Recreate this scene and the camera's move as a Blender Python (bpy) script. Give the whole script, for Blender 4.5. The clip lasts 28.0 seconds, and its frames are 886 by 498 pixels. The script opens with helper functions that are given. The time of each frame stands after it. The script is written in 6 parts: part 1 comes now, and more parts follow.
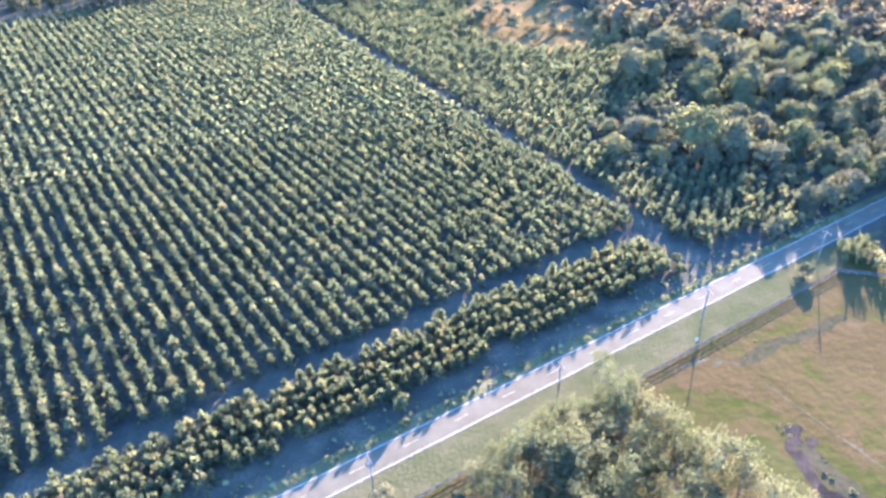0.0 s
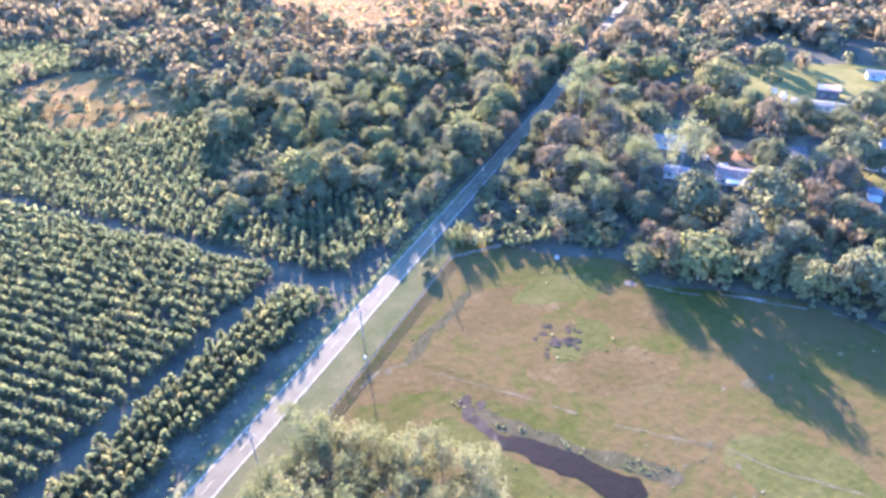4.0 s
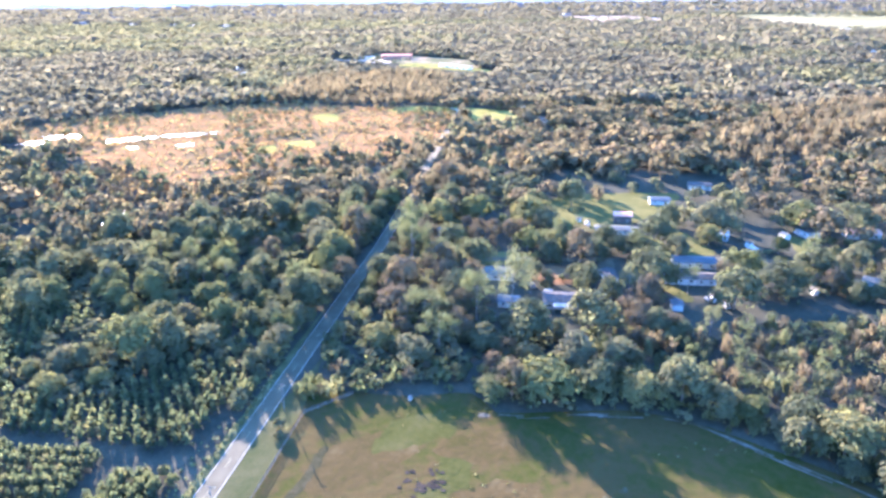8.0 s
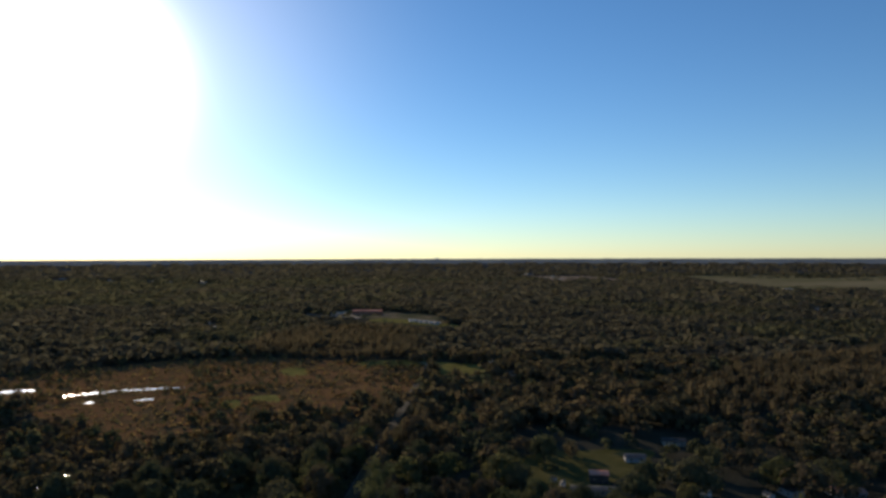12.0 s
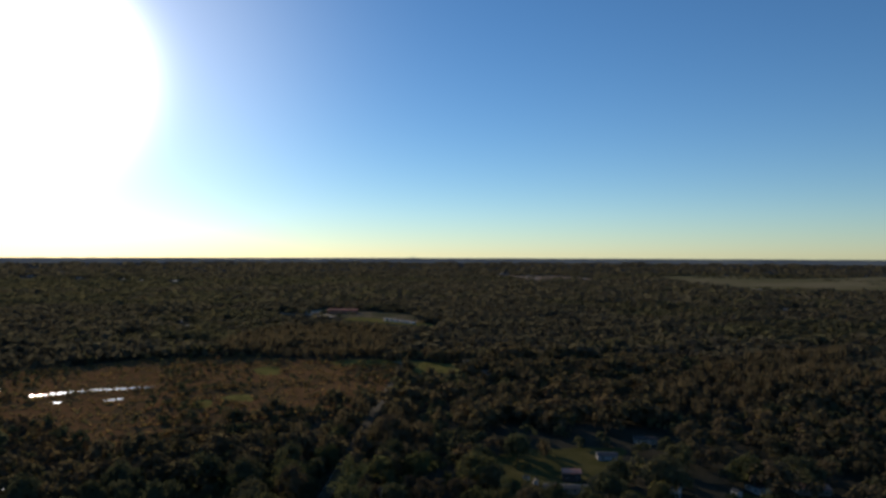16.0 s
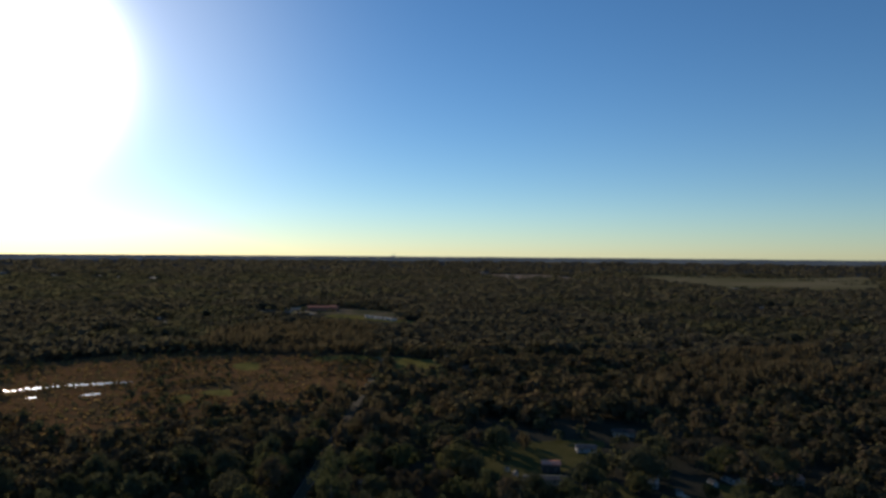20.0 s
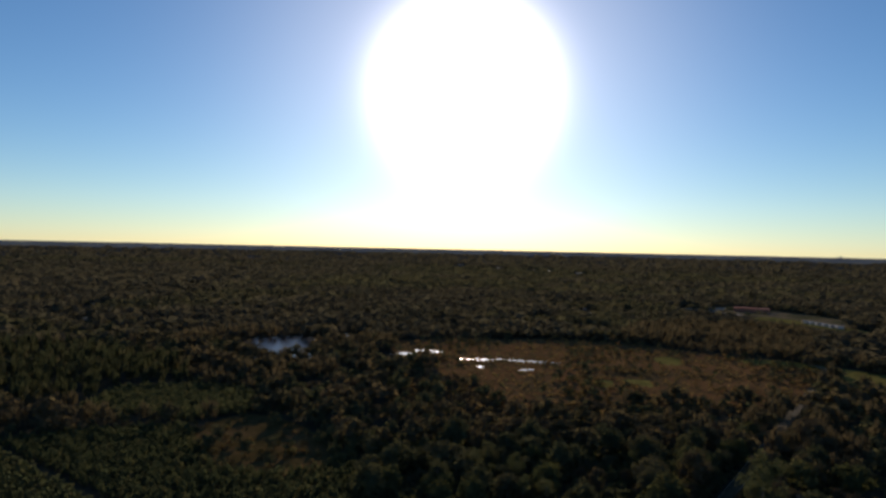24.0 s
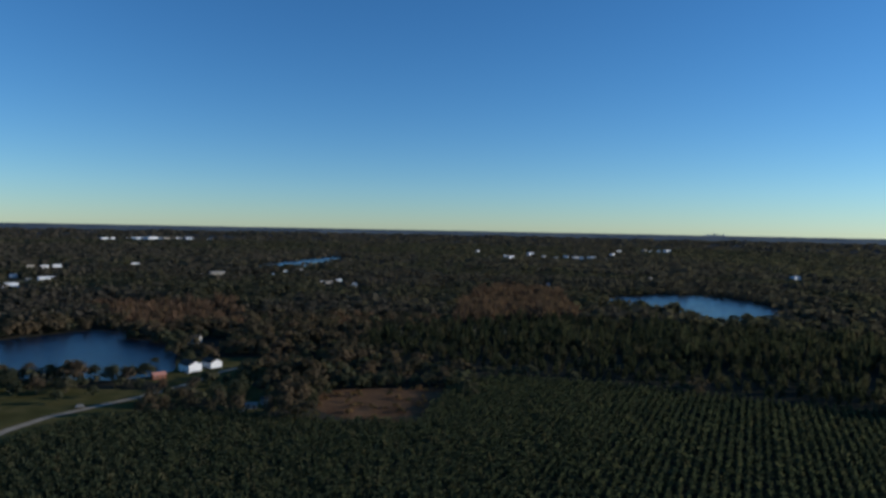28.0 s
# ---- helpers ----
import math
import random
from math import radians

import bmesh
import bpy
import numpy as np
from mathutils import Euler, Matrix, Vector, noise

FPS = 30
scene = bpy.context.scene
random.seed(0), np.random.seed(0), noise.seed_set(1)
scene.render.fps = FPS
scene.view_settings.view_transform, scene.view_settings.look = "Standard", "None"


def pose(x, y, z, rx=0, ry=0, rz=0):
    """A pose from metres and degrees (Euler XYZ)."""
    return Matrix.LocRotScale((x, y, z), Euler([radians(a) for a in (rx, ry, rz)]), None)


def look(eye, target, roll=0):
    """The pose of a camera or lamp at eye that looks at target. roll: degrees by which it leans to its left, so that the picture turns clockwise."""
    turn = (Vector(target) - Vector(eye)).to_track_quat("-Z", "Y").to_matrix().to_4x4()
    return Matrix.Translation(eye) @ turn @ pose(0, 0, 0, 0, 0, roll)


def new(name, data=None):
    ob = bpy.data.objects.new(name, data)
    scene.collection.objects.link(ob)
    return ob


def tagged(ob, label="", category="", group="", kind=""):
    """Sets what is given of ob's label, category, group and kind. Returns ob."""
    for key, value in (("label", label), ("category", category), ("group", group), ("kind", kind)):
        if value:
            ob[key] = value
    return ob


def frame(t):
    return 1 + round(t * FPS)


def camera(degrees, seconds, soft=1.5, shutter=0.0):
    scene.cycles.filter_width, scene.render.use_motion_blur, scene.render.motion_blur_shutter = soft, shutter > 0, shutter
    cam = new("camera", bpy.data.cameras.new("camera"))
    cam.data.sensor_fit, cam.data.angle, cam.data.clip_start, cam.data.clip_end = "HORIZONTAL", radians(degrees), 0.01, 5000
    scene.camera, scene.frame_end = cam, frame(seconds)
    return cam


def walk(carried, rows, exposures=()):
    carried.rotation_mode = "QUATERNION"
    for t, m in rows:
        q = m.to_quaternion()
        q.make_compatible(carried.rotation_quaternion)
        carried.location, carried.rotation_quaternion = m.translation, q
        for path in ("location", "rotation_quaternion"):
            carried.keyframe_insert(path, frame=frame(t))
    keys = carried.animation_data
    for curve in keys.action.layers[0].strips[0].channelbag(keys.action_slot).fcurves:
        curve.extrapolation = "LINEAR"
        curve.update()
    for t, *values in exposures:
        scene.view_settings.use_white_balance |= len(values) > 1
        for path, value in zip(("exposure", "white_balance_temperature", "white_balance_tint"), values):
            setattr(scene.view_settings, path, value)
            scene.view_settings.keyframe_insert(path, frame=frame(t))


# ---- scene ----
cam = camera(66.58, 28.0, soft=3.1)
PATH = [
    (0.0, 1.11, -1.35, 109.54, 54.818, 1.848, -13.967),
    (0.5, 1.25, -1.73, 109.93, 54.552, 1.895, -18.203),
    (1.0, 1.51, -2.26, 110.26, 54.383, 1.875, -21.832),
    (1.5, 1.34, -2.59, 110.19, 54.187, 1.877, -28.382),
    (2.0, 1.53, -2.79, 110.09, 54.060, 1.870, -31.501),
    (2.5, 2.02, -3.07, 109.99, 53.915, 1.941, -33.960),
    (3.0, 1.60, -3.67, 110.32, 53.463, 1.789, -45.555),
    (3.5, 1.25, -3.95, 110.48, 53.379, 1.727, -48.177),
    (4.0, 1.28, -3.42, 110.69, 58.220, 1.609, -48.824),
    (4.5, 0.84, -3.33, 110.77, 63.249, 1.585, -49.235),
    (6.5, -0.78, -1.36, 113.86, 65.685, 0.819, -61.004),
    (7.0, -0.81, -1.21, 113.98, 65.677, 0.752, -61.554),
    (7.5, -0.98, -1.24, 114.35, 66.482, 0.681, -62.413),
    (8.0, -1.12, -1.13, 114.61, 69.324, 0.608, -63.836),
    (8.5, -1.01, -1.06, 114.79, 72.171, 0.578, -64.329),
    (9.0, -0.70, -0.91, 114.92, 75.948, 0.533, -64.668),
    (9.5, -0.33, -0.54, 115.13, 82.517, 0.419, -64.994),
    (10.0, -0.22, -0.56, 114.82, 84.472, 0.408, -65.285),
    (10.5, 0.03, -0.29, 114.98, 90.563, 0.293, -65.596),
    (11.0, 0.01, -0.00, 114.99, 90.562, 0.260, -65.898),
    (11.5, 0.32, -0.32, 115.04, 90.549, 0.198, -66.128),
    (12.0, 0.27, -0.46, 115.00, 90.565, 0.151, -66.401),
    (12.5, 0.10, -0.38, 115.12, 90.562, 0.130, -66.717),
    (13.0, 0.09, -0.47, 115.15, 90.522, 0.085, -66.988),
    (13.5, 0.26, -0.83, 115.00, 90.531, 0.032, -67.218),
    (15.5, 0.05, -0.90, 114.92, 90.516, -0.154, -68.201),
    (16.0, 0.13, -0.94, 115.05, 90.503, -0.179, -68.450),
    (16.5, 0.08, -0.86, 115.12, 90.489, -0.239, -68.668),
    (17.0, -0.23, -0.99, 114.98, 90.481, -0.289, -68.871),
    (17.5, -0.37, -0.99, 114.83, 90.435, -0.404, -69.068),
    (18.0, -0.71, -0.84, 114.50, 90.437, -0.487, -69.303),
    (18.5, -0.97, -0.88, 114.14, 90.445, -0.463, -69.534),
    (19.0, -0.97, -1.10, 113.57, 90.427, -0.520, -69.689),
    (19.5, -1.02, -1.17, 112.84, 90.411, -0.496, -69.885),
    (20.0, -1.07, -1.03, 111.95, 90.426, -0.470, -70.073),
    (20.5, -1.16, -0.91, 111.01, 90.447, -0.568, -70.232),
    (22.5, -0.10, -0.60, 107.37, 90.431, -0.740, -70.773),
    (23.0, 0.03, 0.53, 106.34, 90.375, -0.852, -65.415),
    (23.5, 0.76, 1.60, 105.24, 90.128, -1.130, -48.381),
    (24.0, 1.43, 2.29, 104.80, 89.862, -1.237, -35.417),
    (24.5, 1.25, 3.11, 104.67, 89.662, -1.380, -27.049),
    (25.0, 0.64, 3.64, 104.50, 89.382, -1.348, -12.428),
    (25.5, 0.26, 4.11, 104.55, 89.043, -1.190, 3.102),
    (26.0, 0.23, 4.19, 104.50, 88.745, -1.323, 16.729),
    (26.5, 0.39, 4.49, 104.12, 88.608, -1.238, 24.250),
    (27.0, 0.53, 4.88, 103.59, 88.490, -1.189, 31.231),
    (27.5, 0.31, 5.41, 102.98, 88.438, -1.160, 39.625),
    (28.0, 0.11, 5.93, 102.48, 88.316, -1.088, 46.825),
]
EXPOSURE = [(0.0, 4.75, 5600, 33), (4.5, 4.77, 5600, 37), (8.0, 4.48, 5500, 27), (9.0, 4.02, 5550, 21), (9.6, 3.4, 5700, 16), (10.0, 2.6, 5800, 13), (10.6, 1.25, 6300, 13), (11.0, 0.65, 6600, 14), (12.0, 0.1, 6700, 14), (13.0, -0.1, 6650, 14), (17.0, -0.2, 6550, 13), (22.5, -0.25, 6600, 13), (24.0, -0.28, 7000, 17), (25.0, -0.5, 6650, 14), (26.0, -0.55, 6300, 11), (27.0, -0.42, 6100, 10), (28.0, -0.14, 5550, 8)]
walk(cam, [(r[0], pose(*r[1:])) for r in PATH], EXPOSURE)

# ---------------------------------------------------------------- light
SUN_AZ, SUN_EL = 37.0, 13.3
sky_world = bpy.data.worlds.new("sky")
scene.world = sky_world
sky_world.use_nodes = True
wn = sky_world.node_tree
wn.nodes.clear()
w_out = wn.nodes.new("ShaderNodeOutputWorld")
w_bg = wn.nodes.new("ShaderNodeBackground")
w_sky = wn.nodes.new("ShaderNodeTexSky")
w_sky.sky_type = "NISHITA"
w_sky.sun_disc = False
w_sky.sun_elevation, w_sky.sun_rotation = radians(SUN_EL), radians(SUN_AZ)
w_sky.altitude, w_sky.air_density, w_sky.dust_density, w_sky.ozone_density = 60, 0.9, 0.05, 3.0
w_bg.inputs["Strength"].default_value = 0.118
w_sat = wn.nodes.new("ShaderNodeHueSaturation")
w_sat.inputs["Saturation"].default_value = 1.13
az, el = radians(SUN_AZ), radians(SUN_EL)
sun_dir = Vector((math.sin(az) * math.cos(el), math.cos(az) * math.cos(el), math.sin(el)))


def sun_glow(width, strength):
    """Added glow for the sun's lens bloom, falling off smoothly: exp(-(1 - cos a) / k)."""
    way, dot, off, fall, power, amount = (wn.nodes.new(t) for t in ("ShaderNodeTexCoord", "ShaderNodeVectorMath", "ShaderNodeMath", "ShaderNodeMath", "ShaderNodeMath", "ShaderNodeMath"))
    dot.operation, dot.inputs[1].default_value = "DOT_PRODUCT", sun_dir
    wn.links.new(way.outputs["Generated"], dot.inputs[0])
    off.operation, off.inputs[1].default_value = "SUBTRACT", 1.0
    wn.links.new(dot.outputs["Value"], off.inputs[0])
    fall.operation, fall.inputs[1].default_value = "MULTIPLY", 2.0 / radians(width) ** 2
    wn.links.new(off.outputs[0], fall.inputs[0])
    power.operation = "EXPONENT"
    wn.links.new(fall.outputs[0], power.inputs[0])
    amount.operation, amount.inputs[1].default_value = "MULTIPLY", strength
    wn.links.new(power.outputs[0], amount.inputs[0])
    bg = wn.nodes.new("ShaderNodeBackground")
    bg.inputs["Color"].default_value = (1.0, 0.95, 0.88, 1)
    wn.links.new(amount.outputs[0], bg.inputs["Strength"])
    return bg


w_add = wn.nodes.new("ShaderNodeAddShader")
wn.links.new(w_sky.outputs[0], w_sat.inputs["Color"])
w_clear = wn.nodes.new("ShaderNodeMix")
w_clear.data_type, w_clear.blend_type, w_clear.inputs[0].default_value = "RGBA", "MULTIPLY", 1.0
w_clear.inputs[7].default_value = (0.87, 0.985, 1.07, 1)
wn.links.new(w_sat.outputs[0], w_clear.inputs[6])
wn.links.new(w_clear.outputs[2], w_bg.inputs["Color"])
wn.links.new(w_bg.outputs[0], w_add.inputs[0])
w_glare = wn.nodes.new("ShaderNodeAddShader")
wn.links.new(sun_glow(4.4, 14.0).outputs[0], w_glare.inputs[0])
wn.links.new(sun_glow(15.0, 0.6).outputs[0], w_glare.inputs[1])
wn.links.new(w_glare.outputs[0], w_add.inputs[1])
wn.links.new(w_add.outputs[0], w_out.inputs["Surface"])

sun_data = bpy.data.lights.new("sun", "SUN")
sun_data.energy, sun_data.angle, sun_data.color = 3.8, radians(0.53), (1.0, 0.85, 0.68)
sun_lamp = new("sun", sun_data)
sun_lamp.matrix_world = look(sun_dir * 400, (0, 0, 0))

# ---------------------------------------------------------------- materials
def shader(name):
    m = bpy.data.materials.new(name)
    m.use_nodes = True
    m.node_tree.nodes.clear()
    return m, m.node_tree.nodes, m.node_tree.links


def ramp(nodes, stops):
    r = nodes.new("ShaderNodeValToRGB")
    while len(r.color_ramp.elements) < len(stops):
        r.color_ramp.elements.new(0.5)
    for e, (p, c) in zip(r.color_ramp.elements, stops):
        e.position, e.color = p, (*c, 1)
    return r


def noise_tex(nodes, links, scale, detail=4, rough=0.6):
    geo = nodes.new("ShaderNodeNewGeometry")
    n = nodes.new("ShaderNodeTexNoise")
    n.inputs["Scale"].default_value, n.inputs["Detail"].default_value, n.inputs["Roughness"].default_value = scale, detail, rough
    links.new(geo.outputs["Position"], n.inputs["Vector"])
    return n


def surface(name, stops, scale=0.3, fine=4.0, rough=0.95, bump=0.3, metal=0.0, spec=0.0, bump_scale=None):
    """A plain surface: broad patches from the ramp, fine grain on top, relief."""
    m, nodes, links = shader(name)
    out, bsdf = nodes.new("ShaderNodeOutputMaterial"), nodes.new("ShaderNodeBsdfPrincipled")
    a, b = noise_tex(nodes, links, scale), noise_tex(nodes, links, fine)
    r = ramp(nodes, [(0.5 + (q - 0.5) * 0.5, c) for q, c in stops])
    mix = nodes.new("ShaderNodeMix")
    mix.data_type, mix.inputs[0].default_value = "FLOAT", 0.35
    links.new(a.outputs[0], mix.inputs[2])
    links.new(b.outputs[0], mix.inputs[3])
    links.new(mix.outputs[0], r.inputs[0])
    links.new(r.outputs[0], bsdf.inputs["Base Color"])
    bsdf.inputs["Roughness"].default_value, bsdf.inputs["Metallic"].default_value = rough, metal
    bsdf.inputs["Specular IOR Level"].default_value = spec
    if bump:
        bp = nodes.new("ShaderNodeBump")
        bp.inputs["Strength"].default_value, bp.inputs["Distance"].default_value = bump, 0.3
        c = noise_tex(nodes, links, bump_scale or fine)
        links.new(c.outputs[0], bp.inputs["Height"])
        links.new(bp.outputs[0], bsdf.inputs["Normal"])
    links.new(bsdf.outputs[0], out.inputs["Surface"])
    return m


def foliage(name, stops, through_leaf=0.35, grain_scale=1.1, patch=0.0):
    """Leaves: colour by tree (tint or the object's own number) and by clump, with light passing through."""
    m, nodes, links = shader(name)
    out = nodes.new("ShaderNodeOutputMaterial")
    att, info, geo = nodes.new("ShaderNodeAttribute"), nodes.new("ShaderNodeObjectInfo"), nodes.new("ShaderNodeNewGeometry")
    att.attribute_name = "tint"
    add = nodes.new("ShaderNodeMath")
    links.new(att.outputs["Fac"], add.inputs[0])
    links.new(info.outputs["Random"], add.inputs[1])
    fr = nodes.new("ShaderNodeMath")
    fr.operation = "FRACT"
    links.new(add.outputs[0], fr.inputs[0])
    mix = nodes.new("ShaderNodeMix")
    mix.data_type, mix.inputs[0].default_value = "FLOAT", 0.16
    if patch:
        stand = noise_tex(nodes, links, patch, 5, 0.62)
        one = nodes.new("ShaderNodeMix")
        one.data_type, one.inputs[0].default_value = "FLOAT", 0.22
        wide = nodes.new("ShaderNodeMapRange")
        wide.inputs["From Min"].default_value, wide.inputs["From Max"].default_value = 0.32, 0.68
        links.new(stand.outputs[0], wide.inputs["Value"])
        links.new(wide.outputs[0], one.inputs[2])
        links.new(fr.outputs[0], one.inputs[3])
        links.new(one.outputs[0], mix.inputs[2])
        mix.inputs[0].default_value = 0.12
    else:
        links.new(fr.outputs[0], mix.inputs[2])
    links.new(geo.outputs["Random Per Island"], mix.inputs[3])
    r = ramp(nodes, stops)
    links.new(mix.outputs[0], r.inputs[0])
    grain = noise_tex(nodes, links, grain_scale, 3, 0.7)
    gr = ramp(nodes, [(0.3, (0.72, 0.72, 0.73)), (0.5, (0.97, 0.97, 0.97)), (0.7, (1.2, 1.2, 1.16))])
    links.new(grain.outputs[0], gr.inputs[0])
    leaf = nodes.new("ShaderNodeMix")
    leaf.data_type, leaf.blend_type, leaf.inputs[0].default_value = "RGBA", "MULTIPLY", 1.0
    links.new(r.outputs[0], leaf.inputs[6])
    links.new(gr.outputs[0], leaf.inputs[7])
    bp = nodes.new("ShaderNodeBump")
    bp.inputs["Strength"].default_value, bp.inputs["Distance"].default_value = 0.22, 0.6 / grain_scale
    links.new(grain.outputs[0], bp.inputs["Height"])
    bsdf, tr, ms = nodes.new("ShaderNodeBsdfDiffuse"), nodes.new("ShaderNodeBsdfTranslucent"), nodes.new("ShaderNodeMixShader")
    warm = nodes.new("ShaderNodeMix")
    warm.data_type, warm.blend_type, warm.inputs[0].default_value = "RGBA", "MULTIPLY", 1.0
    warm.inputs[7].default_value = (1.05, 1.08, 0.82, 1)
    links.new(leaf.outputs[2], bsdf.inputs["Color"])
    links.new(leaf.outputs[2], warm.inputs[6])
    links.new(warm.outputs[2], tr.inputs["Color"])
    links.new(bp.outputs[0], bsdf.inputs["Normal"])
    ms.inputs[0].default_value = through_leaf
    links.new(bsdf.outputs[0], ms.inputs[1])
    links.new(tr.outputs[0], ms.inputs[2])
    links.new(ms.outputs[0], out.inputs["Surface"])
    return m


def water(name, col, ripple=0.02, rough=0.05, shine=0.5):
    m, nodes, links = shader(name)
    out, bsdf = nodes.new("ShaderNodeOutputMaterial"), nodes.new("ShaderNodeBsdfPrincipled")
    bsdf.inputs["Base Color"].default_value, bsdf.inputs["Roughness"].default_value = (*col, 1), rough
    bsdf.inputs["IOR"].default_value = 1.33
    bsdf.inputs["Specular IOR Level"].default_value = shine
    bp, n = nodes.new("ShaderNodeBump"), noise_tex(nodes, links, 0.6, 3)
    bp.inputs["Strength"].default_value, bp.inputs["Distance"].default_value = ripple, 1.0
    links.new(n.outputs[0], bp.inputs["Height"])
    links.new(bp.outputs[0], bsdf.inputs["Normal"])
    links.new(bsdf.outputs[0], out.inputs["Surface"])
    return m


M_FLOOR = surface("forest_floor", [(0.2, (0.026, 0.027, 0.019)), (0.5, (0.042, 0.04, 0.028)), (0.8, (0.064, 0.056, 0.039))], 0.02, 0.5)
M_PASTURE = surface("pasture_grass", [(0.08, (0.0199, 0.0247, 0.0054)), (0.32, (0.0317, 0.0323, 0.0091)), (0.46, (0.0409, 0.0342, 0.0121)), (0.58, (0.0503, 0.0352, 0.0149)), (0.72, (0.0479, 0.0387, 0.0153)), (0.92, (0.0731, 0.0588, 0.0298))], 0.03, 0.35, bump=0.9, bump_scale=0.35)
M_VERGE = surface("verge_grass", [(0.2, (0.0432, 0.0479, 0.0204)), (0.55, (0.0698, 0.0680, 0.0306)), (0.8, (0.1046, 0.0927, 0.0495))], 0.15, 2.0, bump=0.6)
M_GREENVERGE = surface("green_verge_grass", [(0.2, (0.0342, 0.0371, 0.0152)), (0.5, (0.0475, 0.0460, 0.0203)), (0.8, (0.0652, 0.0562, 0.0292))], 0.12, 1.2, bump=0.6)
# Grass and soil darkened: the pines' shade is put into this colour.
M_SHADEGRASS = surface("shade_dark_grass", [(0.2, (0.027, 0.026, 0.02)), (0.55, (0.05, 0.046, 0.031)), (0.8, (0.088, 0.072, 0.048))], 0.1, 1.5, bump=0.5)
M_ASPHALT = surface("asphalt", [(0.2, (0.057, 0.049, 0.03)), (0.8, (0.08, 0.07, 0.045))], 0.2, 6.0, rough=0.95, bump=0.2, spec=0.05)
M_LINE = surface("road_paint_white", [(0.3, (0.24, 0.22, 0.19)), (0.7, (0.36, 0.33, 0.29))], 1.0, 8.0, rough=0.9, bump=0)
M_YELLOW = surface("road_paint_yellow", [(0.3, (0.19, 0.165, 0.1)), (0.7, (0.26, 0.225, 0.14))], 1.0, 8.0, rough=0.9, bump=0)
M_SAND = surface("pale_sand", [(0.2, (0.0540, 0.0456, 0.0300)), (0.5, (0.0900, 0.0750, 0.0540)), (0.8, (0.1560, 0.1320, 0.0990))], 0.25, 2.0)
M_DIRT = surface("pale_dirt", [(0.2, (0.24, 0.19, 0.13)), (0.8, (0.4, 0.33, 0.24))], 0.2, 1.5)
M_MARSH = surface("marsh_grass", [(0.15, (0.0638, 0.0493, 0.0272)), (0.38, (0.1020, 0.0697, 0.0340)), (0.55, (0.1615, 0.0833, 0.0357)), (0.7, (0.1700, 0.0978, 0.0425)), (0.9, (0.2040, 0.1403, 0.0638))], 0.018, 0.12, bump=0.5)
M_YELLOWGRASS = surface("yellow_green_grass", [(0.3, (0.1125, 0.0975, 0.0285)), (0.7, (0.195, 0.1688, 0.0488))], 0.05, 0.6)
M_LAWN = surface("lawn", [(0.2, (0.0560, 0.0544, 0.0184)), (0.5, (0.0800, 0.0720, 0.0258)), (0.8, (0.1280, 0.1040, 0.0394))], 0.06, 1.0)
M_TANGRASS = surface("tan_clearing_grass", [(0.2, (0.0444, 0.0370, 0.0139)), (0.45, (0.0777, 0.0561, 0.0232)), (0.65, (0.1110, 0.0693, 0.0302)), (0.85, (0.1258, 0.0858, 0.0406))], 0.05, 0.5, bump=0.6)
M_RUST = surface("rust_brown_clearing", [(0.3, (0.09, 0.05, 0.026)), (0.7, (0.17, 0.098, 0.05))], 0.05, 0.6)
M_FIELD = surface("far_field", [(0.3, (0.119, 0.105, 0.049)), (0.5, (0.168, 0.14, 0.07)), (0.7, (0.21, 0.168, 0.091))], 0.003, 0.02)
M_FARSAND = surface("far_sandy_field", [(0.3, (0.168, 0.119, 0.077)), (0.7, (0.294, 0.224, 0.161))], 0.004, 0.03)
M_DRYLAWN = surface("dry_tan_grass", [(0.2, (0.05, 0.05, 0.028)), (0.45, (0.09, 0.085, 0.04)), (0.6, (0.16, 0.12, 0.075)), (0.85, (0.26, 0.19, 0.13))], 0.02, 0.1)
# Blue-grey distance haze is put into this canopy's base colour.
M_HAZYWOOD = surface("hazy_far_canopy", [(0.2, (0.035, 0.05, 0.058)), (0.5, (0.05, 0.06, 0.066)), (0.8, (0.075, 0.07, 0.07))], 0.004, 0.03, bump=0)
M_DAMP = surface("damp_dark_grass", [(0.2, (0.0225, 0.022, 0.011)), (0.5, (0.0325, 0.029, 0.015)), (0.8, (0.045, 0.037, 0.021))], 0.2, 0.8)
M_MUD = surface("dark_mud", [(0.3, (0.0182, 0.0154, 0.0124)), (0.7, (0.0385, 0.0301, 0.0223))], 0.3, 2.0, rough=0.8)
M_LAKE = water("lake_water", (0.008, 0.018, 0.035), 0.35, 0.18)
M_POOL = water("pool_water", (0.02, 0.02, 0.02), 0.06, 0.08)
M_POND = water("pond_water", (0.009, 0.007, 0.005), 0.1, 0.3, 0.06)
M_BARK = surface("bark", [(0.3, (0.09, 0.075, 0.06)), (0.7, (0.2, 0.17, 0.14))], 1.0, 8.0)
M_WOOD = surface("weathered_board", [(0.3, (0.05, 0.045, 0.04)), (0.7, (0.12, 0.105, 0.09))], 1.0, 8.0)
M_POLE = surface("pole_wood", [(0.3, (0.10, 0.085, 0.07)), (0.7, (0.18, 0.15, 0.12))], 1.0, 8.0)
M_WHITE = surface("white_siding", [(0.3, (0.3894, 0.3672, 0.3180)), (0.7, (0.4792, 0.4536, 0.3974))], 0.5, 5.0, rough=0.8, bump=0, spec=0.15)
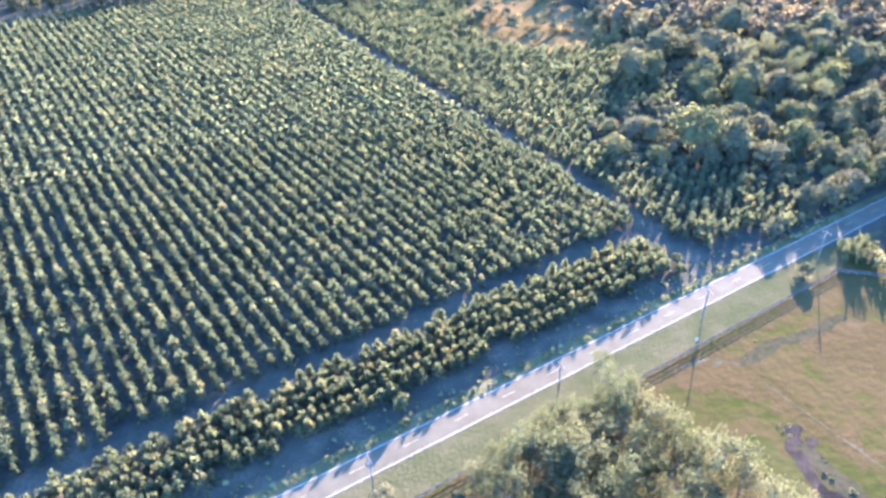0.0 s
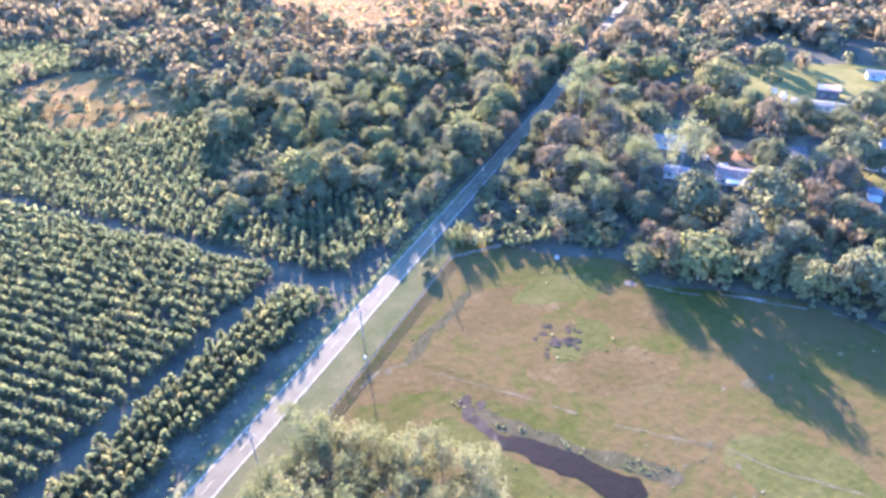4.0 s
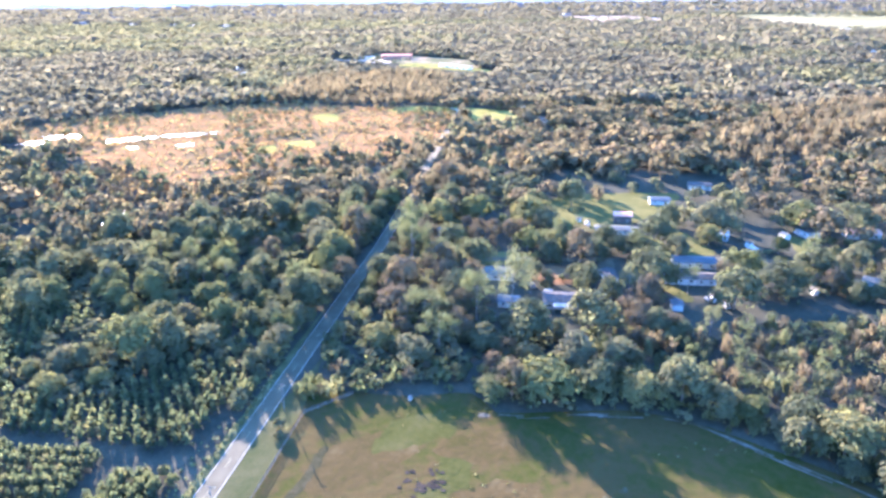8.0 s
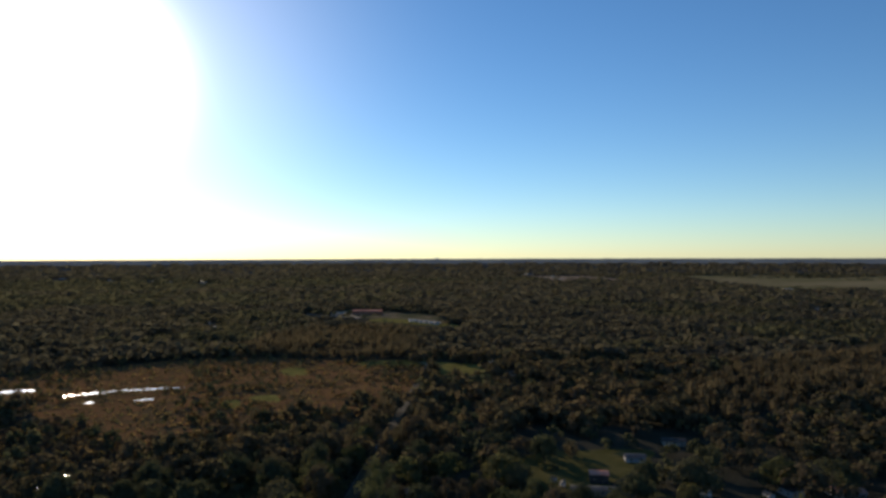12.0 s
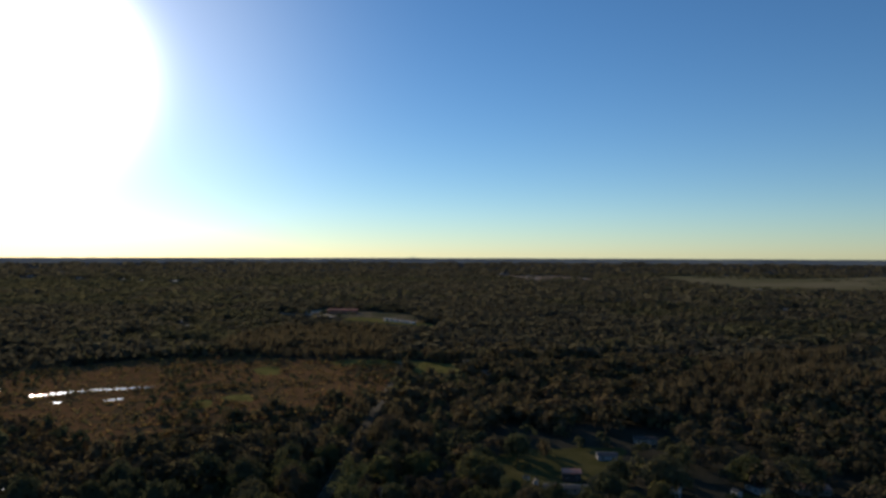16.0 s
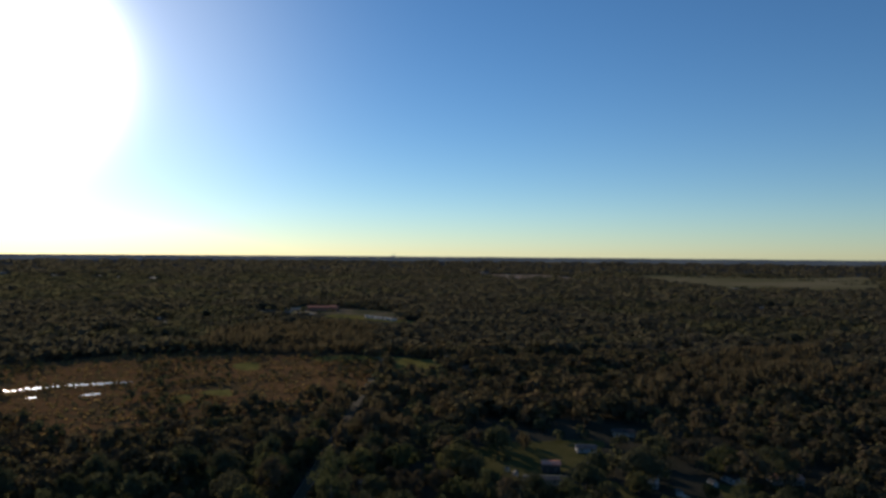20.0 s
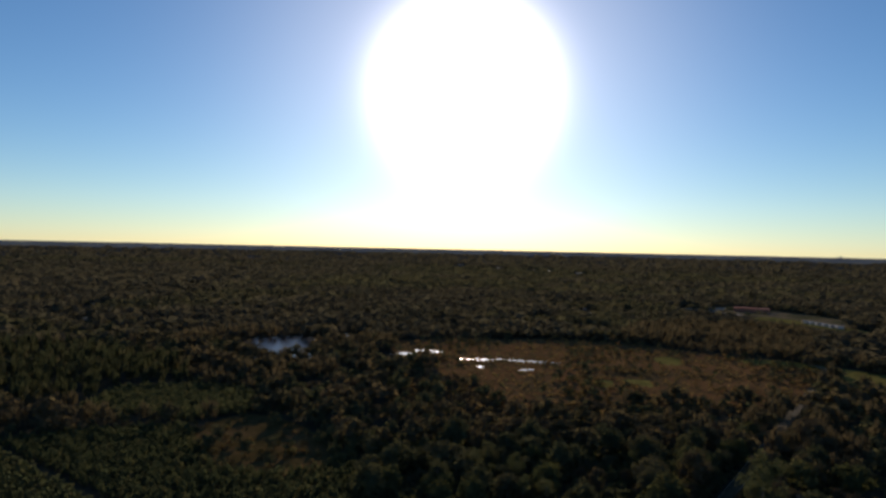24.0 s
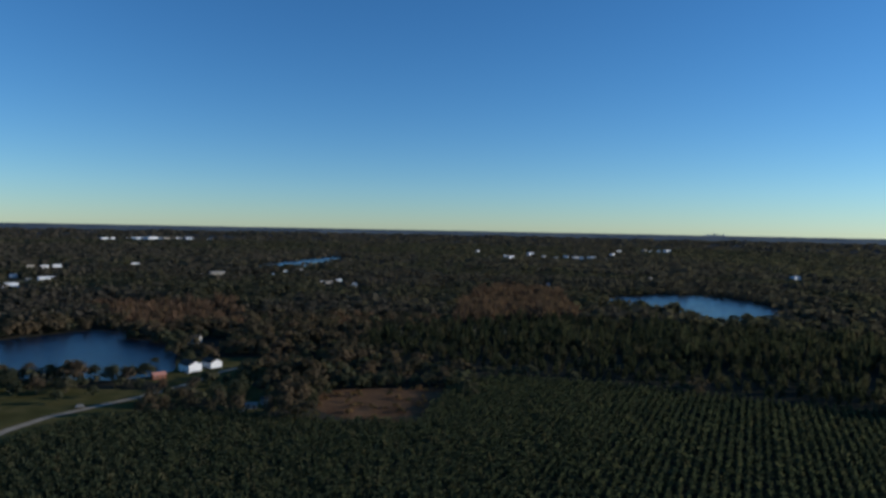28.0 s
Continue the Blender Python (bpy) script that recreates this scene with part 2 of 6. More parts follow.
# Darker copy of the white siding, shade put into its colour.
M_SHADEDWHITE = surface("shaded_white_siding", [(0.3, (0.27, 0.265, 0.25)), (0.7, (0.38, 0.37, 0.35))], 0.5, 5.0, rough=0.85, bump=0)
# Brighter copy of the white, sunlight put into its colour.
M_SUNLITWHITE = surface("sunlit_white_paint", [(0.3, (0.7, 0.69, 0.66)), (0.7, (0.8, 0.79, 0.76))], 0.5, 5.0, rough=0.8, bump=0)
M_BEIGE = surface("beige_siding", [(0.3, (0.294, 0.266, 0.217)), (0.7, (0.364, 0.329, 0.273))], 0.5, 5.0, rough=0.7, bump=0)
M_BRICKRED = surface("red_brown_wall", [(0.3, (0.22, 0.09, 0.06)), (0.7, (0.32, 0.14, 0.09))], 0.5, 5.0, rough=0.8, bump=0)
M_ROOFDARK = surface("dark_shingles", [(0.3, (0.05, 0.046, 0.042)), (0.7, (0.09, 0.082, 0.075))], 0.5, 6.0, rough=0.9)
M_ROOFGREY = surface("grey_metal_roof", [(0.3, (0.0998, 0.0854, 0.0671)), (0.7, (0.1448, 0.1258, 0.1007))], 0.4, 4.0, rough=0.8, bump=0, spec=0.1)
M_ROOFBLUE = surface("blue_grey_metal_roof", [(0.3, (0.0400, 0.0420, 0.0438)), (0.7, (0.0619, 0.0644, 0.0657))], 0.4, 4.0, rough=0.7, bump=0, spec=0.2)
M_ROOFWHITE = surface("white_metal_roof", [(0.3, (0.2302, 0.2161, 0.1891)), (0.7, (0.2850, 0.2688, 0.2327))], 0.4, 4.0, rough=0.7, bump=0, spec=0.15)
M_ROOFRUST = surface("rust_red_roof", [(0.3, (0.44, 0.2, 0.14)), (0.7, (0.56, 0.28, 0.2))], 0.3, 4.0, rough=0.8, bump=0)
M_GLASS = surface("dark_window_glass", [(0.3, (0.02, 0.025, 0.03)), (0.7, (0.04, 0.045, 0.05))], 1, 3, rough=0.08, bump=0, spec=0.6)
M_TYRE = surface("tyre_rubber", [(0.3, (0.015, 0.015, 0.015)), (0.7, (0.03, 0.03, 0.03))], 2, 8, rough=0.8, bump=0)

L_PINE = foliage("young_pine_needles", [(0.15, (0.0544, 0.0631, 0.0359)), (0.5, (0.0725, 0.0802, 0.0435)), (0.8, (0.0942, 0.0973, 0.0502)), (0.95, (0.1224, 0.1076, 0.0552))], 0.5, 2.2)
L_TALLPINE = foliage("tall_pine_needles", [(0.15, (0.034, 0.038, 0.022)), (0.6, (0.05, 0.052, 0.029)), (0.9, (0.075, 0.064, 0.038))], 0.5, 0.9)
L_OAK = foliage("broad_leaves", [(0.08, (0.0680, 0.0696, 0.0403)), (0.35, (0.0820, 0.0829, 0.0473)), (0.65, (0.0988, 0.0948, 0.0522)), (0.95, (0.1171, 0.1018, 0.0613))], 0.5, 0.9)
L_PALE = foliage("pale_green_leaves", [(0.1, (0.08, 0.083, 0.038)), (0.5, (0.1, 0.099, 0.045)), (0.9, (0.128, 0.115, 0.053))], 0.5, 1.2)
L_OLIVE = foliage("olive_feathery_leaves", [(0.1, (0.068, 0.072, 0.036)), (0.5, (0.086, 0.088, 0.044)), (0.9, (0.115, 0.106, 0.056))], 0.42, 1.6)
L_BROWN = foliage("brown_twigs", [(0.08, (0.0825, 0.0657, 0.0421)), (0.4, (0.0972, 0.0739, 0.0473)), (0.7, (0.1077, 0.0794, 0.0502)), (0.95, (0.1217, 0.0897, 0.0548))], 0.45, 1.2)
L_WOODS = foliage("autumn_oak_leaves", [(0.05, (0.0867, 0.0718, 0.0430)), (0.3, (0.1011, 0.0826, 0.0490)), (0.55, (0.1167, 0.0898, 0.0538)), (0.8, (0.1341, 0.0982, 0.0586)), (0.97, (0.1503, 0.1054, 0.0634))], 0.5, 0.6)
# Russet of the western cypress, with warm side light put into the colour.
L_RUSSET = foliage("russet_cypress_twigs", [(0.08, (0.1100, 0.0733, 0.0478)), (0.4, (0.1380, 0.0877, 0.0558)), (0.7, (0.1620, 0.0990, 0.0614)), (0.95, (0.1900, 0.1190, 0.0718))], 0.45, 0.5)
L_GREYWOOD = foliage("grey_brown_twigs", [(0.05, (0.0738, 0.0655, 0.0470)), (0.35, (0.0842, 0.0725, 0.0524)), (0.6, (0.0930, 0.0787, 0.0572)), (0.95, (0.1042, 0.0849, 0.0619))], 0.5, 0.12, 0.0045)
L_FAROAK = foliage("far_leaves", [(0.05, (0.0669, 0.0640, 0.0399)), (0.4, (0.0798, 0.0734, 0.0457)), (0.65, (0.0910, 0.0805, 0.0500)), (0.95, (0.1094, 0.0899, 0.0579))], 0.5, 0.12, 0.006)
L_SCRUB = foliage("marsh_scrub", [(0.1, (0.115, 0.095, 0.046)), (0.5, (0.19, 0.125, 0.056)), (0.9, (0.27, 0.165, 0.075))], 0.5, 0.9)
L_DRYGRASS = foliage("dry_grass_tufts", [(0.1, (0.11, 0.115, 0.05)), (0.5, (0.15, 0.14, 0.065)), (0.9, (0.2, 0.17, 0.09))], 0.35, 2.0)

# ---------------------------------------------------------------- building tools
rng = np.random.default_rng(7)


def mesh_np(name, verts, faces, mat, tint=None):
    """A mesh from arrays: verts (n, 3), faces (m, 3 or 4), an optional number for each vertex."""
    me = bpy.data.meshes.new(name)
    verts, faces = np.asarray(verts, np.float32), np.asarray(faces, np.int32)
    me.vertices.add(len(verts))
    me.vertices.foreach_set("co", verts.ravel())
    k = faces.shape[1]
    me.loops.add(faces.size)
    me.loops.foreach_set("vertex_index", faces.ravel())
    me.polygons.add(len(faces))
    me.polygons.foreach_set("loop_start", np.arange(0, faces.size, k, dtype=np.int32))
    me.polygons.foreach_set("loop_total", np.full(len(faces), k, np.int32))
    if tint is not None:
        me.attributes.new("tint", "FLOAT", "POINT").data.foreach_set("value", np.asarray(tint, np.float32))
    me.materials.append(mat)
    me.polygons.foreach_set("use_smooth", np.ones(len(faces), bool))
    me.update(calc_edges=True)
    return me


def part(name, bm, material, parent, label=""):
    me = bpy.data.meshes.new(name)
    bm.to_mesh(me)
    bm.free()
    me.materials.append(material)
    ob = new(name, me)
    ob.parent = parent
    return tagged(ob, label) if label else ob


def box(bm, cx, cy, cz, sx, sy, sz, rz=0.0):
    """A box with its centre and full sizes, turned about z."""
    m = Matrix.Translation((cx, cy, cz)) @ Matrix.Rotation(rz, 4, "Z") @ Matrix.Diagonal((sx, sy, sz, 1))
    bmesh.ops.create_cube(bm, size=1, matrix=m)
    return bm


def rod(bm, a, b, r1, r2, sides=7):
    a, b = Vector(a), Vector(b)
    q = (b - a).to_track_quat("Z", "Y").to_matrix().to_4x4()
    bmesh.ops.create_cone(bm, cap_ends=True, segments=sides, radius1=r1, radius2=r2, depth=(b - a).length, matrix=Matrix.Translation((a + b) / 2) @ q)
    return bm


def thing(name, label, category, m=None, group="", kind=""):
    ob = new(name)
    ob.matrix_world = m or Matrix()
    return tagged(ob, label, category, group, kind)


U, N = np.array((0.9555, 0.295)), np.array((-0.295, 0.9555))


def at(s, n):
    """Plan place from metres along the road and across it."""
    return tuple(s * U + n * N)


ROAD_ANGLE = math.atan2(0.295, 0.9555)


def lift(d):
    """The far land rises gently towards the skyline."""
    t = np.clip((d - 2300) / 2600, 0, 1)
    return 86 * t * t


def beyond(x, y):
    """Where a place on flat land comes to lie on the rising far land, seen in the same line."""
    d0 = math.hypot(x, y)
    if d0 < 2300:
        return (x, y)
    lo, hi = 2000.0, 4900.0
    for _ in range(40):
        m = (lo + hi) / 2
        lo, hi = (m, hi) if (110 - float(lift(m))) / m > 110 / d0 else (lo, m)
    return (x * lo / d0, y * lo / d0)


def inside(poly, x, y):
    px, py = np.array(poly, float).T
    qx, qy = np.roll(px, -1), np.roll(py, -1)
    c = np.zeros(np.shape(x), bool)
    for ax, ay, bx, by in zip(px, py, qx, qy):
        hit = (ay > y) != (by > y)
        c ^= hit & (x < (bx - ax) * (y - ay) / (by - ay + 1e-12) + ax)
    return c


def soften(poly, step=6.0, wob=1.0, seed=1):
    """A closed outline made smooth and a little uneven."""
    p = [Vector((*q, 0)) for q in poly]
    out, k = [], len(p)
    for i in range(k):
        a, b, c, d = p[i - 1], p[i], p[(i + 1) % k], p[(i + 2) % k]
        m = max(2, int((c - b).length / step))
        for j in range(m):
            t = j / m
            v = 0.5 * ((2 * b) + (c - a) * t + (2 * a - 5 * b + 4 * c - d) * t * t + (3 * b - a - 3 * c + d) * t ** 3)
            w = noise.noise_vector(Vector((v.x, v.y, seed * 17.0)) / (step * 2)) * wob
            out.append((v.x + w.x, v.y + w.y))
    return out


def sheet(name, poly, z, mat, label, category, step=6.0, wob=1.0, kind="structure", smooth=True):
    """A piece of ground of its own, laid over the ground."""
    pts = soften(poly, step, wob) if smooth else poly
    bm = bmesh.new()
    vs = [bm.verts.new((x, y, z + float(lift(math.hypot(x, y))))) for x, y in pts]
    es = [bm.edges.new((vs[i - 1], vs[i])) for i in range(len(vs))]
    bmesh.ops.triangle_fill(bm, edges=es, use_beauty=True)
    bmesh.ops.recalc_face_normals(bm, faces=bm.faces)
    if sum(f.normal.z for f in bm.faces) < 0:
        bmesh.ops.reverse_faces(bm, faces=bm.faces)
    me = bpy.data.meshes.new(name)
    bm.to_mesh(me)
    bm.free()
    me.materials.append(mat)
    return tagged(new(name, me), label, category, kind=kind)


# ---------------------------------------------------------------- the plan
PASTURE = [at(-160, 66), at(-60, 74.5), at(160, 74.5), (146, 106), (153, 86), (162, 70), (156, 60), (163, 46), (172, 29), (175, 8), (170, -18), (164, -40), (150, -80), (60, -130), (-160, -130)]
VERGE_L = [at(-170, 82.0), at(190, 82.0), at(190, 84.6), at(-170, 84.6)]
FIELD = [at(-310, 112), at(131, 112), at(131, 300), at(134, 452), at(20, 462), at(-60, 455), at(-120, 449), at(-190, 430), at(-206, 390), at(-190, 330), at(-180, 305), at(-214, 282), at(-300, 253), (-376, 108), (-352, 58), (-325, 8)]
BELT = [at(-170, 91), at(122, 91), at(127, 99), at(122, 106.5), at(-170, 106.5)]
FIELD2 = [at(136, 90), at(172, 88), at(181, 105), at(184, 122), at(202, 140), at(212, 190), at(232, 230), at(232, 300), at(212, 350), at(190, 372), at(137, 392)]
THICKET = [at(150, 142), at(158, 128), at(182, 119), at(202, 138), at(206, 165), at(186, 174), at(160, 167)]
CLEARING = [(98, 315), (122, 290), (148, 294), (163, 350), (152, 402), (122, 400), (103, 374), (99, 342)]
FIELD3 = [(62, 470), (107, 408), (143, 408), (168, 432), (166, 478), (140, 504), (90, 520)]
MARSH = [(318, 430), (340, 510), (372, 620), (430, 640), (500, 600), (570, 570), (625, 480), (635, 390), (665, 335), (590, 268), (462, 236), (440, 268), (390, 288), (356, 312), (305, 318), (276, 345)]
CYPRESS = [
    [(470, 30), (610, 40), (703, 5), (830, -60), (930, -150), (640, -120), (545, -40)],
    [(590, 470), (620, 520), (788, 600), (920, 560), (906, 430), (665, 325), (625, 385)],
    [(-525, 515), (-700, 700), (-820, 940), (-640, 860), (-540, 770), (-440, 640), (-376, 517), (-402, 430)],
    [(-900, 250), (-820, 410), (-604, 320), (-655, 230)],
    [(330, 150), (360, 190), (430, 205), (420, 180), (380, 155)],
    [(160, 640), (200, 760), (420, 760), (330, 720), (225, 730)],
]
WATERS = [
    [(381, 577), (398, 589), (389, 557), (376, 540), (371, 553)],
    [(412, 618), (421, 619), (454, 650), (428, 617)],
    [(516, 769), (531, 767), (516, 745), (504, 752)],
    [(387, 504), (408, 513), (412, 503), (394, 486), (385, 491)],
    [(374, 470), (381, 474), (376, 464), (370, 462)],
    [(435, 488), (444, 486), (440, 449), (430, 449), (423, 460)],
    [(396, 437), (412, 445), (403, 431), (393, 428)],
    [(413, 489), (422, 492), (412, 480)],
    [(355, 700), (380, 698), (384, 712), (358, 716)],
    [(340, 577), (362, 563), (356, 555), (335, 568)],
    [(450, 900), (476, 898), (474, 922), (452, 924)],
    [(222, 590), (262, 575), (322, 680), (310, 722), (244, 716), (226, 660)],
    [(241, 319), (245, 318), (247, 323), (243, 325)],
    [(226, 315), (229, 314), (230, 318), (227, 319)],
    [(266, 369), (269, 369), (270, 373), (267, 374)],
    [(1280, 2560), (1330, 2540), (1340, 2790), (1290, 2760)],
    [(560, 3060), (700, 3000), (710, 3180), (580, 3200)],
    [(1100, 3560), (1340, 3560), (1340, 3700), (1110, 3720)],
]
LAKES = [
    [(-482, 815), (-525, 825), (-590, 880), (-585, 960), (-565, 1030), (-520, 1080), (-440, 1060), (-375, 1000), (-322, 950), (-322, 880), (-335, 800), (-316, 800), (-338, 768), (-372, 770), (-392, 806), (-428, 830), (-456, 822)],
    [(-720, 40), (-676, 90), (-682, 140), (-692, 200), (-664, 224), (-630, 210), (-570, 225), (-470, 190), (-465, 150), (-490, 125), (-515, 90), (-560, 20), (-700, -40)],
    [(-1560, 780), (-1700, 960), (-1821, 1120), (-1960, 1330), (-1840, 1330), (-1640, 1160), (-1450, 920), (-1440, 780)],
]
YELLOWS = [[(542, 408), (543, 382), (578, 407), (570, 425)], [(402, 361), (408, 348), (430, 368), (422, 375)], [(434, 359), (436, 333), (457, 349), (446, 363)], [(613, 360), (642, 309), (669, 325), (640, 373)], [(645, 283), (648, 241), (635, 201), (612, 216), (595, 256)], [(1240, 930), (1270, 920), (1290, 950), (1260, 960)]]
YARDS = [
    [(378, 110), (413, 46), (342, 60), (326, 75), (329, 91)],
    [(349, 105), (346, 86), (311, 67), (300, 71), (320, 92)],
    [(340, 40), (341, 31), (317, 16), (311, 22), (317, 36)],
    [(356, -14), (356, -23), (326, -36), (318, -28), (334, -20)],
    [(274, 29), (261, 18), (256, 20), (266, 30)],
    [(300, 34), (318, 38), (322, 22), (302, 18)],
    [(262, 108), (276, 112), (284, 92), (272, 88)],
]
OPEN_STRIPS = [
    [(-1230, 221), (-1257, 301), (-1281, 382), (-1355, 328), (-1333, 239)],
    [(-1215, 583), (-1204, 697), (-1236, 811), (-1310, 880), (-1310, 751), (-1280, 631)],
    [(-530, 337), (-512, 384), (-506, 440), (-526, 437), (-541, 379)],
    [(-467, 397), (-458, 470), (-424, 540), (-442, 552), (-490, 480)],
]
SCRUBLAND = [(215, 350), (252, 428), (300, 480), (325, 420), (300, 345), (360, 300), (440, 262), (420, 240), (330, 262), (262, 318)]
MEADOW = [(668, 326), (664, 236), (646, 218), (604, 228), (600, 268), (634, 292)]
SCHOOL = [(1146, 752), (1251, 757), (1225, 667), (1204, 573), (1177, 507), (1059, 456), (1041, 501), (1077, 575), (1086, 639), (1091, 691)]
RUST28 = [(-352, 240), (-322, 214), (-292, 216), (-270, 234), (-272, 262), (-296, 300), (-318, 300), (-336, 272)]
HOUSE28 = [(-500, 170), (-440, 168), (-404, 180), (-350, 172), (-332, 186), (-352, 212), (-400, 214), (-446, 262), (-478, 256), (-500, 215)]
DIRT28 = [(-480, 20), (-330, 10), (-345, 60), (-366, 104), (-388, 150), (-378, 164), (-405, 172), (-452, 128), (-490, 90)]
PINEWOOD = [(-450, 330), (-356, 345), (-300, 372), (-206, 415), (-102, 455), (0, 470), (90, 480), (140, 500), (150, 640), (60, 800), (-120, 900), (-300, 900), (-352, 830), (-350, 740), (-400, 720), (-470, 640), (-520, 470)]
NEIGHBOURS = [(215, 125), (300, 140), (420, 130), (480, 60), (430, -80), (290, -90), (262, -10), (225, 60)]
FAR_FIELDS = [
    [(2365, -176), (2543, -65), (2900, 60), (3400, 200), (3900, 290), (4100, -160), (3760, -407), (4300, -900), (3300, -800), (2471, -533)],
    [(2900, 760), (3117, 860), (3500, 1000), (3574, 1056), (3700, 800), (3278, 500), (3000, 560)],
]

FAR_FIELDS = [[beyond(*q) for q in f] for f in FAR_FIELDS]
WATERS = [[beyond(*q) for q in f] for f in WATERS]


def flatten(poly, k):
    """The outline squeezed along its bearing from the origin and drawn out across it."""
    c = np.mean(poly, 0)
    a = c / np.hypot(*c)
    side = np.array((-a[1], a[0]))
    return [tuple(np.array(q) - a * ((np.array(q) - c) @ a) * (1 - k) + side * ((np.array(q) - c) @ side) * 0.7) for q in poly]


WATERS[:8] = [flatten(q, 0.24) for q in WATERS[:8]]

# ---------------------------------------------------------------- ground
def make_ground():
    rings = [0, 60, 120, 200, 320, 500, 800, 1200, 1700, 2300] + list(np.linspace(2450, 4930, 18))
    seg = 96
    v, f = [(0, 0, 0)], []
    for r in rings[1:]:
        for k in range(seg):
            a = 2 * math.pi * k / seg
            v.append((r * math.cos(a), r * math.sin(a), float(lift(r))))
    tri = [(0, 1 + k, 1 + (k + 1) % seg) for k in range(seg)]
    quads = []
    for i in range(len(rings) - 2):
        o = 1 + i * seg
        quads += [(o + k, o + seg + k, o + seg + (k + 1) % seg, o + (k + 1) % seg) for k in range(seg)]
    me = bpy.data.meshes.new("ground")
    me.from_pydata(v, [], tri + quads)
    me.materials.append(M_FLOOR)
    me.materials.append(M_HAZYWOOD)
    # Ground beyond 2500 m takes the canopy colour with haze painted in.
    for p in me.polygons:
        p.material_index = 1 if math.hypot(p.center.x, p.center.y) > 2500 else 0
    me.update()
    tagged(new("ground", me), "dark leaf-littered woodland floor reaching to the skyline", "ground", kind="structure")


make_ground()


def skyline_backdrop():
    """A low glowing ring added behind the last woods, standing in for hazy blue distance."""
    m, nodes, links = shader("glowing_haze")
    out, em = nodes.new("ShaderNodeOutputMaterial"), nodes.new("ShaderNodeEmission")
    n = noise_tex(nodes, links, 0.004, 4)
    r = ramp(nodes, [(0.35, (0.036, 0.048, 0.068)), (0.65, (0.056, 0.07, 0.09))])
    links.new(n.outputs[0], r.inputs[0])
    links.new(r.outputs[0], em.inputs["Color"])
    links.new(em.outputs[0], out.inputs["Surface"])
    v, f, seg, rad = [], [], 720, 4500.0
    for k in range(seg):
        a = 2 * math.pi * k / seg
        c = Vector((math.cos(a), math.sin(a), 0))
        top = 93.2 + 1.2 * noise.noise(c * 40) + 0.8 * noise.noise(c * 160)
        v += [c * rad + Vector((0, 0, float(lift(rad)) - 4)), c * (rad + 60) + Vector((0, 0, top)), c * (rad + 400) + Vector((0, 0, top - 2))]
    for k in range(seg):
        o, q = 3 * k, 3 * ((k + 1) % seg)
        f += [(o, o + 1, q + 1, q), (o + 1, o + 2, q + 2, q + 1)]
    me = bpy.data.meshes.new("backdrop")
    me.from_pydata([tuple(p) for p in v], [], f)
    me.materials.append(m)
    tagged(new("backdrop", me), "glowing backdrop of hazy blue distance along the skyline", "backdrop", kind="structure")


skyline_backdrop()
sheet("pasture", PASTURE, 0.05, M_PASTURE, "grazed pasture with green and dry brown grass", "pasture", wob=1.2)
# Narrow lighter strip, left where the belt's shadow stops short of the road.
sheet("verge", VERGE_L, 0.06, M_VERGE, "rough grass verge beside the road", "verge", 3, 0.5)
sheet("verge", [at(-60, 68.2), at(162, 68.2), at(162, 76.0), at(-60, 76.0)], 0.064, M_GREENVERGE, "green grass verge between the fence and the road", "verge", 4, 0.7)
sheet("farm_lane", [at(-330, 103), at(128, 103.5), at(129, 88), at(142, 88), at(142, 420), at(130.5, 440), at(130.5, 113), at(-330, 113)], 0.05, M_SHADEGRASS, "grass lane round the young pine plantation, shade painted in", "lane", 8, 0.6, smooth=False)
# Dark sheet laid where the belt's shadow falls, shade put into its colour.
sheet("belt_shade_grass", [at(-175, 83.5), at(150, 83.5), at(140, 90), at(129, 108), at(-175, 108)], 0.045, M_SHADEGRASS, "weedy grass under the roadside belt of pines, shade painted in", "ground", 6, 0.8)
sheet("field_soil", FIELD, 0.03, M_SHADEGRASS, "weedy soil under the rows of young pines", "field", 10, 1)
sheet("brown_clearing", CLEARING, 0.08, M_TANGRASS, "dry tan and olive grass clearing among the pines", "clearing", 5, 2)
sheet("marsh", MARSH, 0.06, M_MARSH, "rust-orange marsh grass", "marsh", 12, 8)
for q in YELLOWS:
    sheet("grass_patch", q, 0.12, M_YELLOWGRASS, "bright yellow-green grass patch", "grass", 6, 4)
for k, q in enumerate(WATERS):
    wide = math.dist(q[0], q[2])
    sheet("marsh_pool", q, 0.18, M_LAKE if q[0][1] == 590 else M_POOL, "shallow marsh pool glittering against the sun", "pool", 1.6 if k < 8 else 3, 1.6 if k < 8 else min(2.5, 0.12 * wide))
for q in LAKES:
    sheet("lake", q, 0.15, M_LAKE, "calm blue lake ringed by woods", "lake", 15, 5)
for k, q in enumerate(YARDS):
    sheet("yard", q, 0.06 + 0.006 * k, M_LAWN, "mown grass yard between houses", "yard", 5, 2)
sheet("school_ground", SCHOOL, 0.08, M_DRYLAWN, "grass and pale sand ground round the long building", "ground", 10, 4)
sheet("sand_lot", [(1098, 772), (1170, 780), (1200, 735), (1150, 705), (1085, 640), (1072, 660), (1095, 715)], 0.2, M_DIRT, "pale sand lot beside the long building", "ground", 8, 3)
sheet("school_lawn", [(1046, 600), (1090, 600), (1085, 545), (1040, 440), (1004, 400), (1000, 430), (1022, 520)], 0.22, M_YELLOWGRASS, "yellow-green lawn in front of the white portable buildings", "lawn", 8, 4)
sheet("meadow", MEADOW, 0.13, M_YELLOWGRASS, "sunlit yellow-green meadow at the end of the road", "meadow", 6, 3)
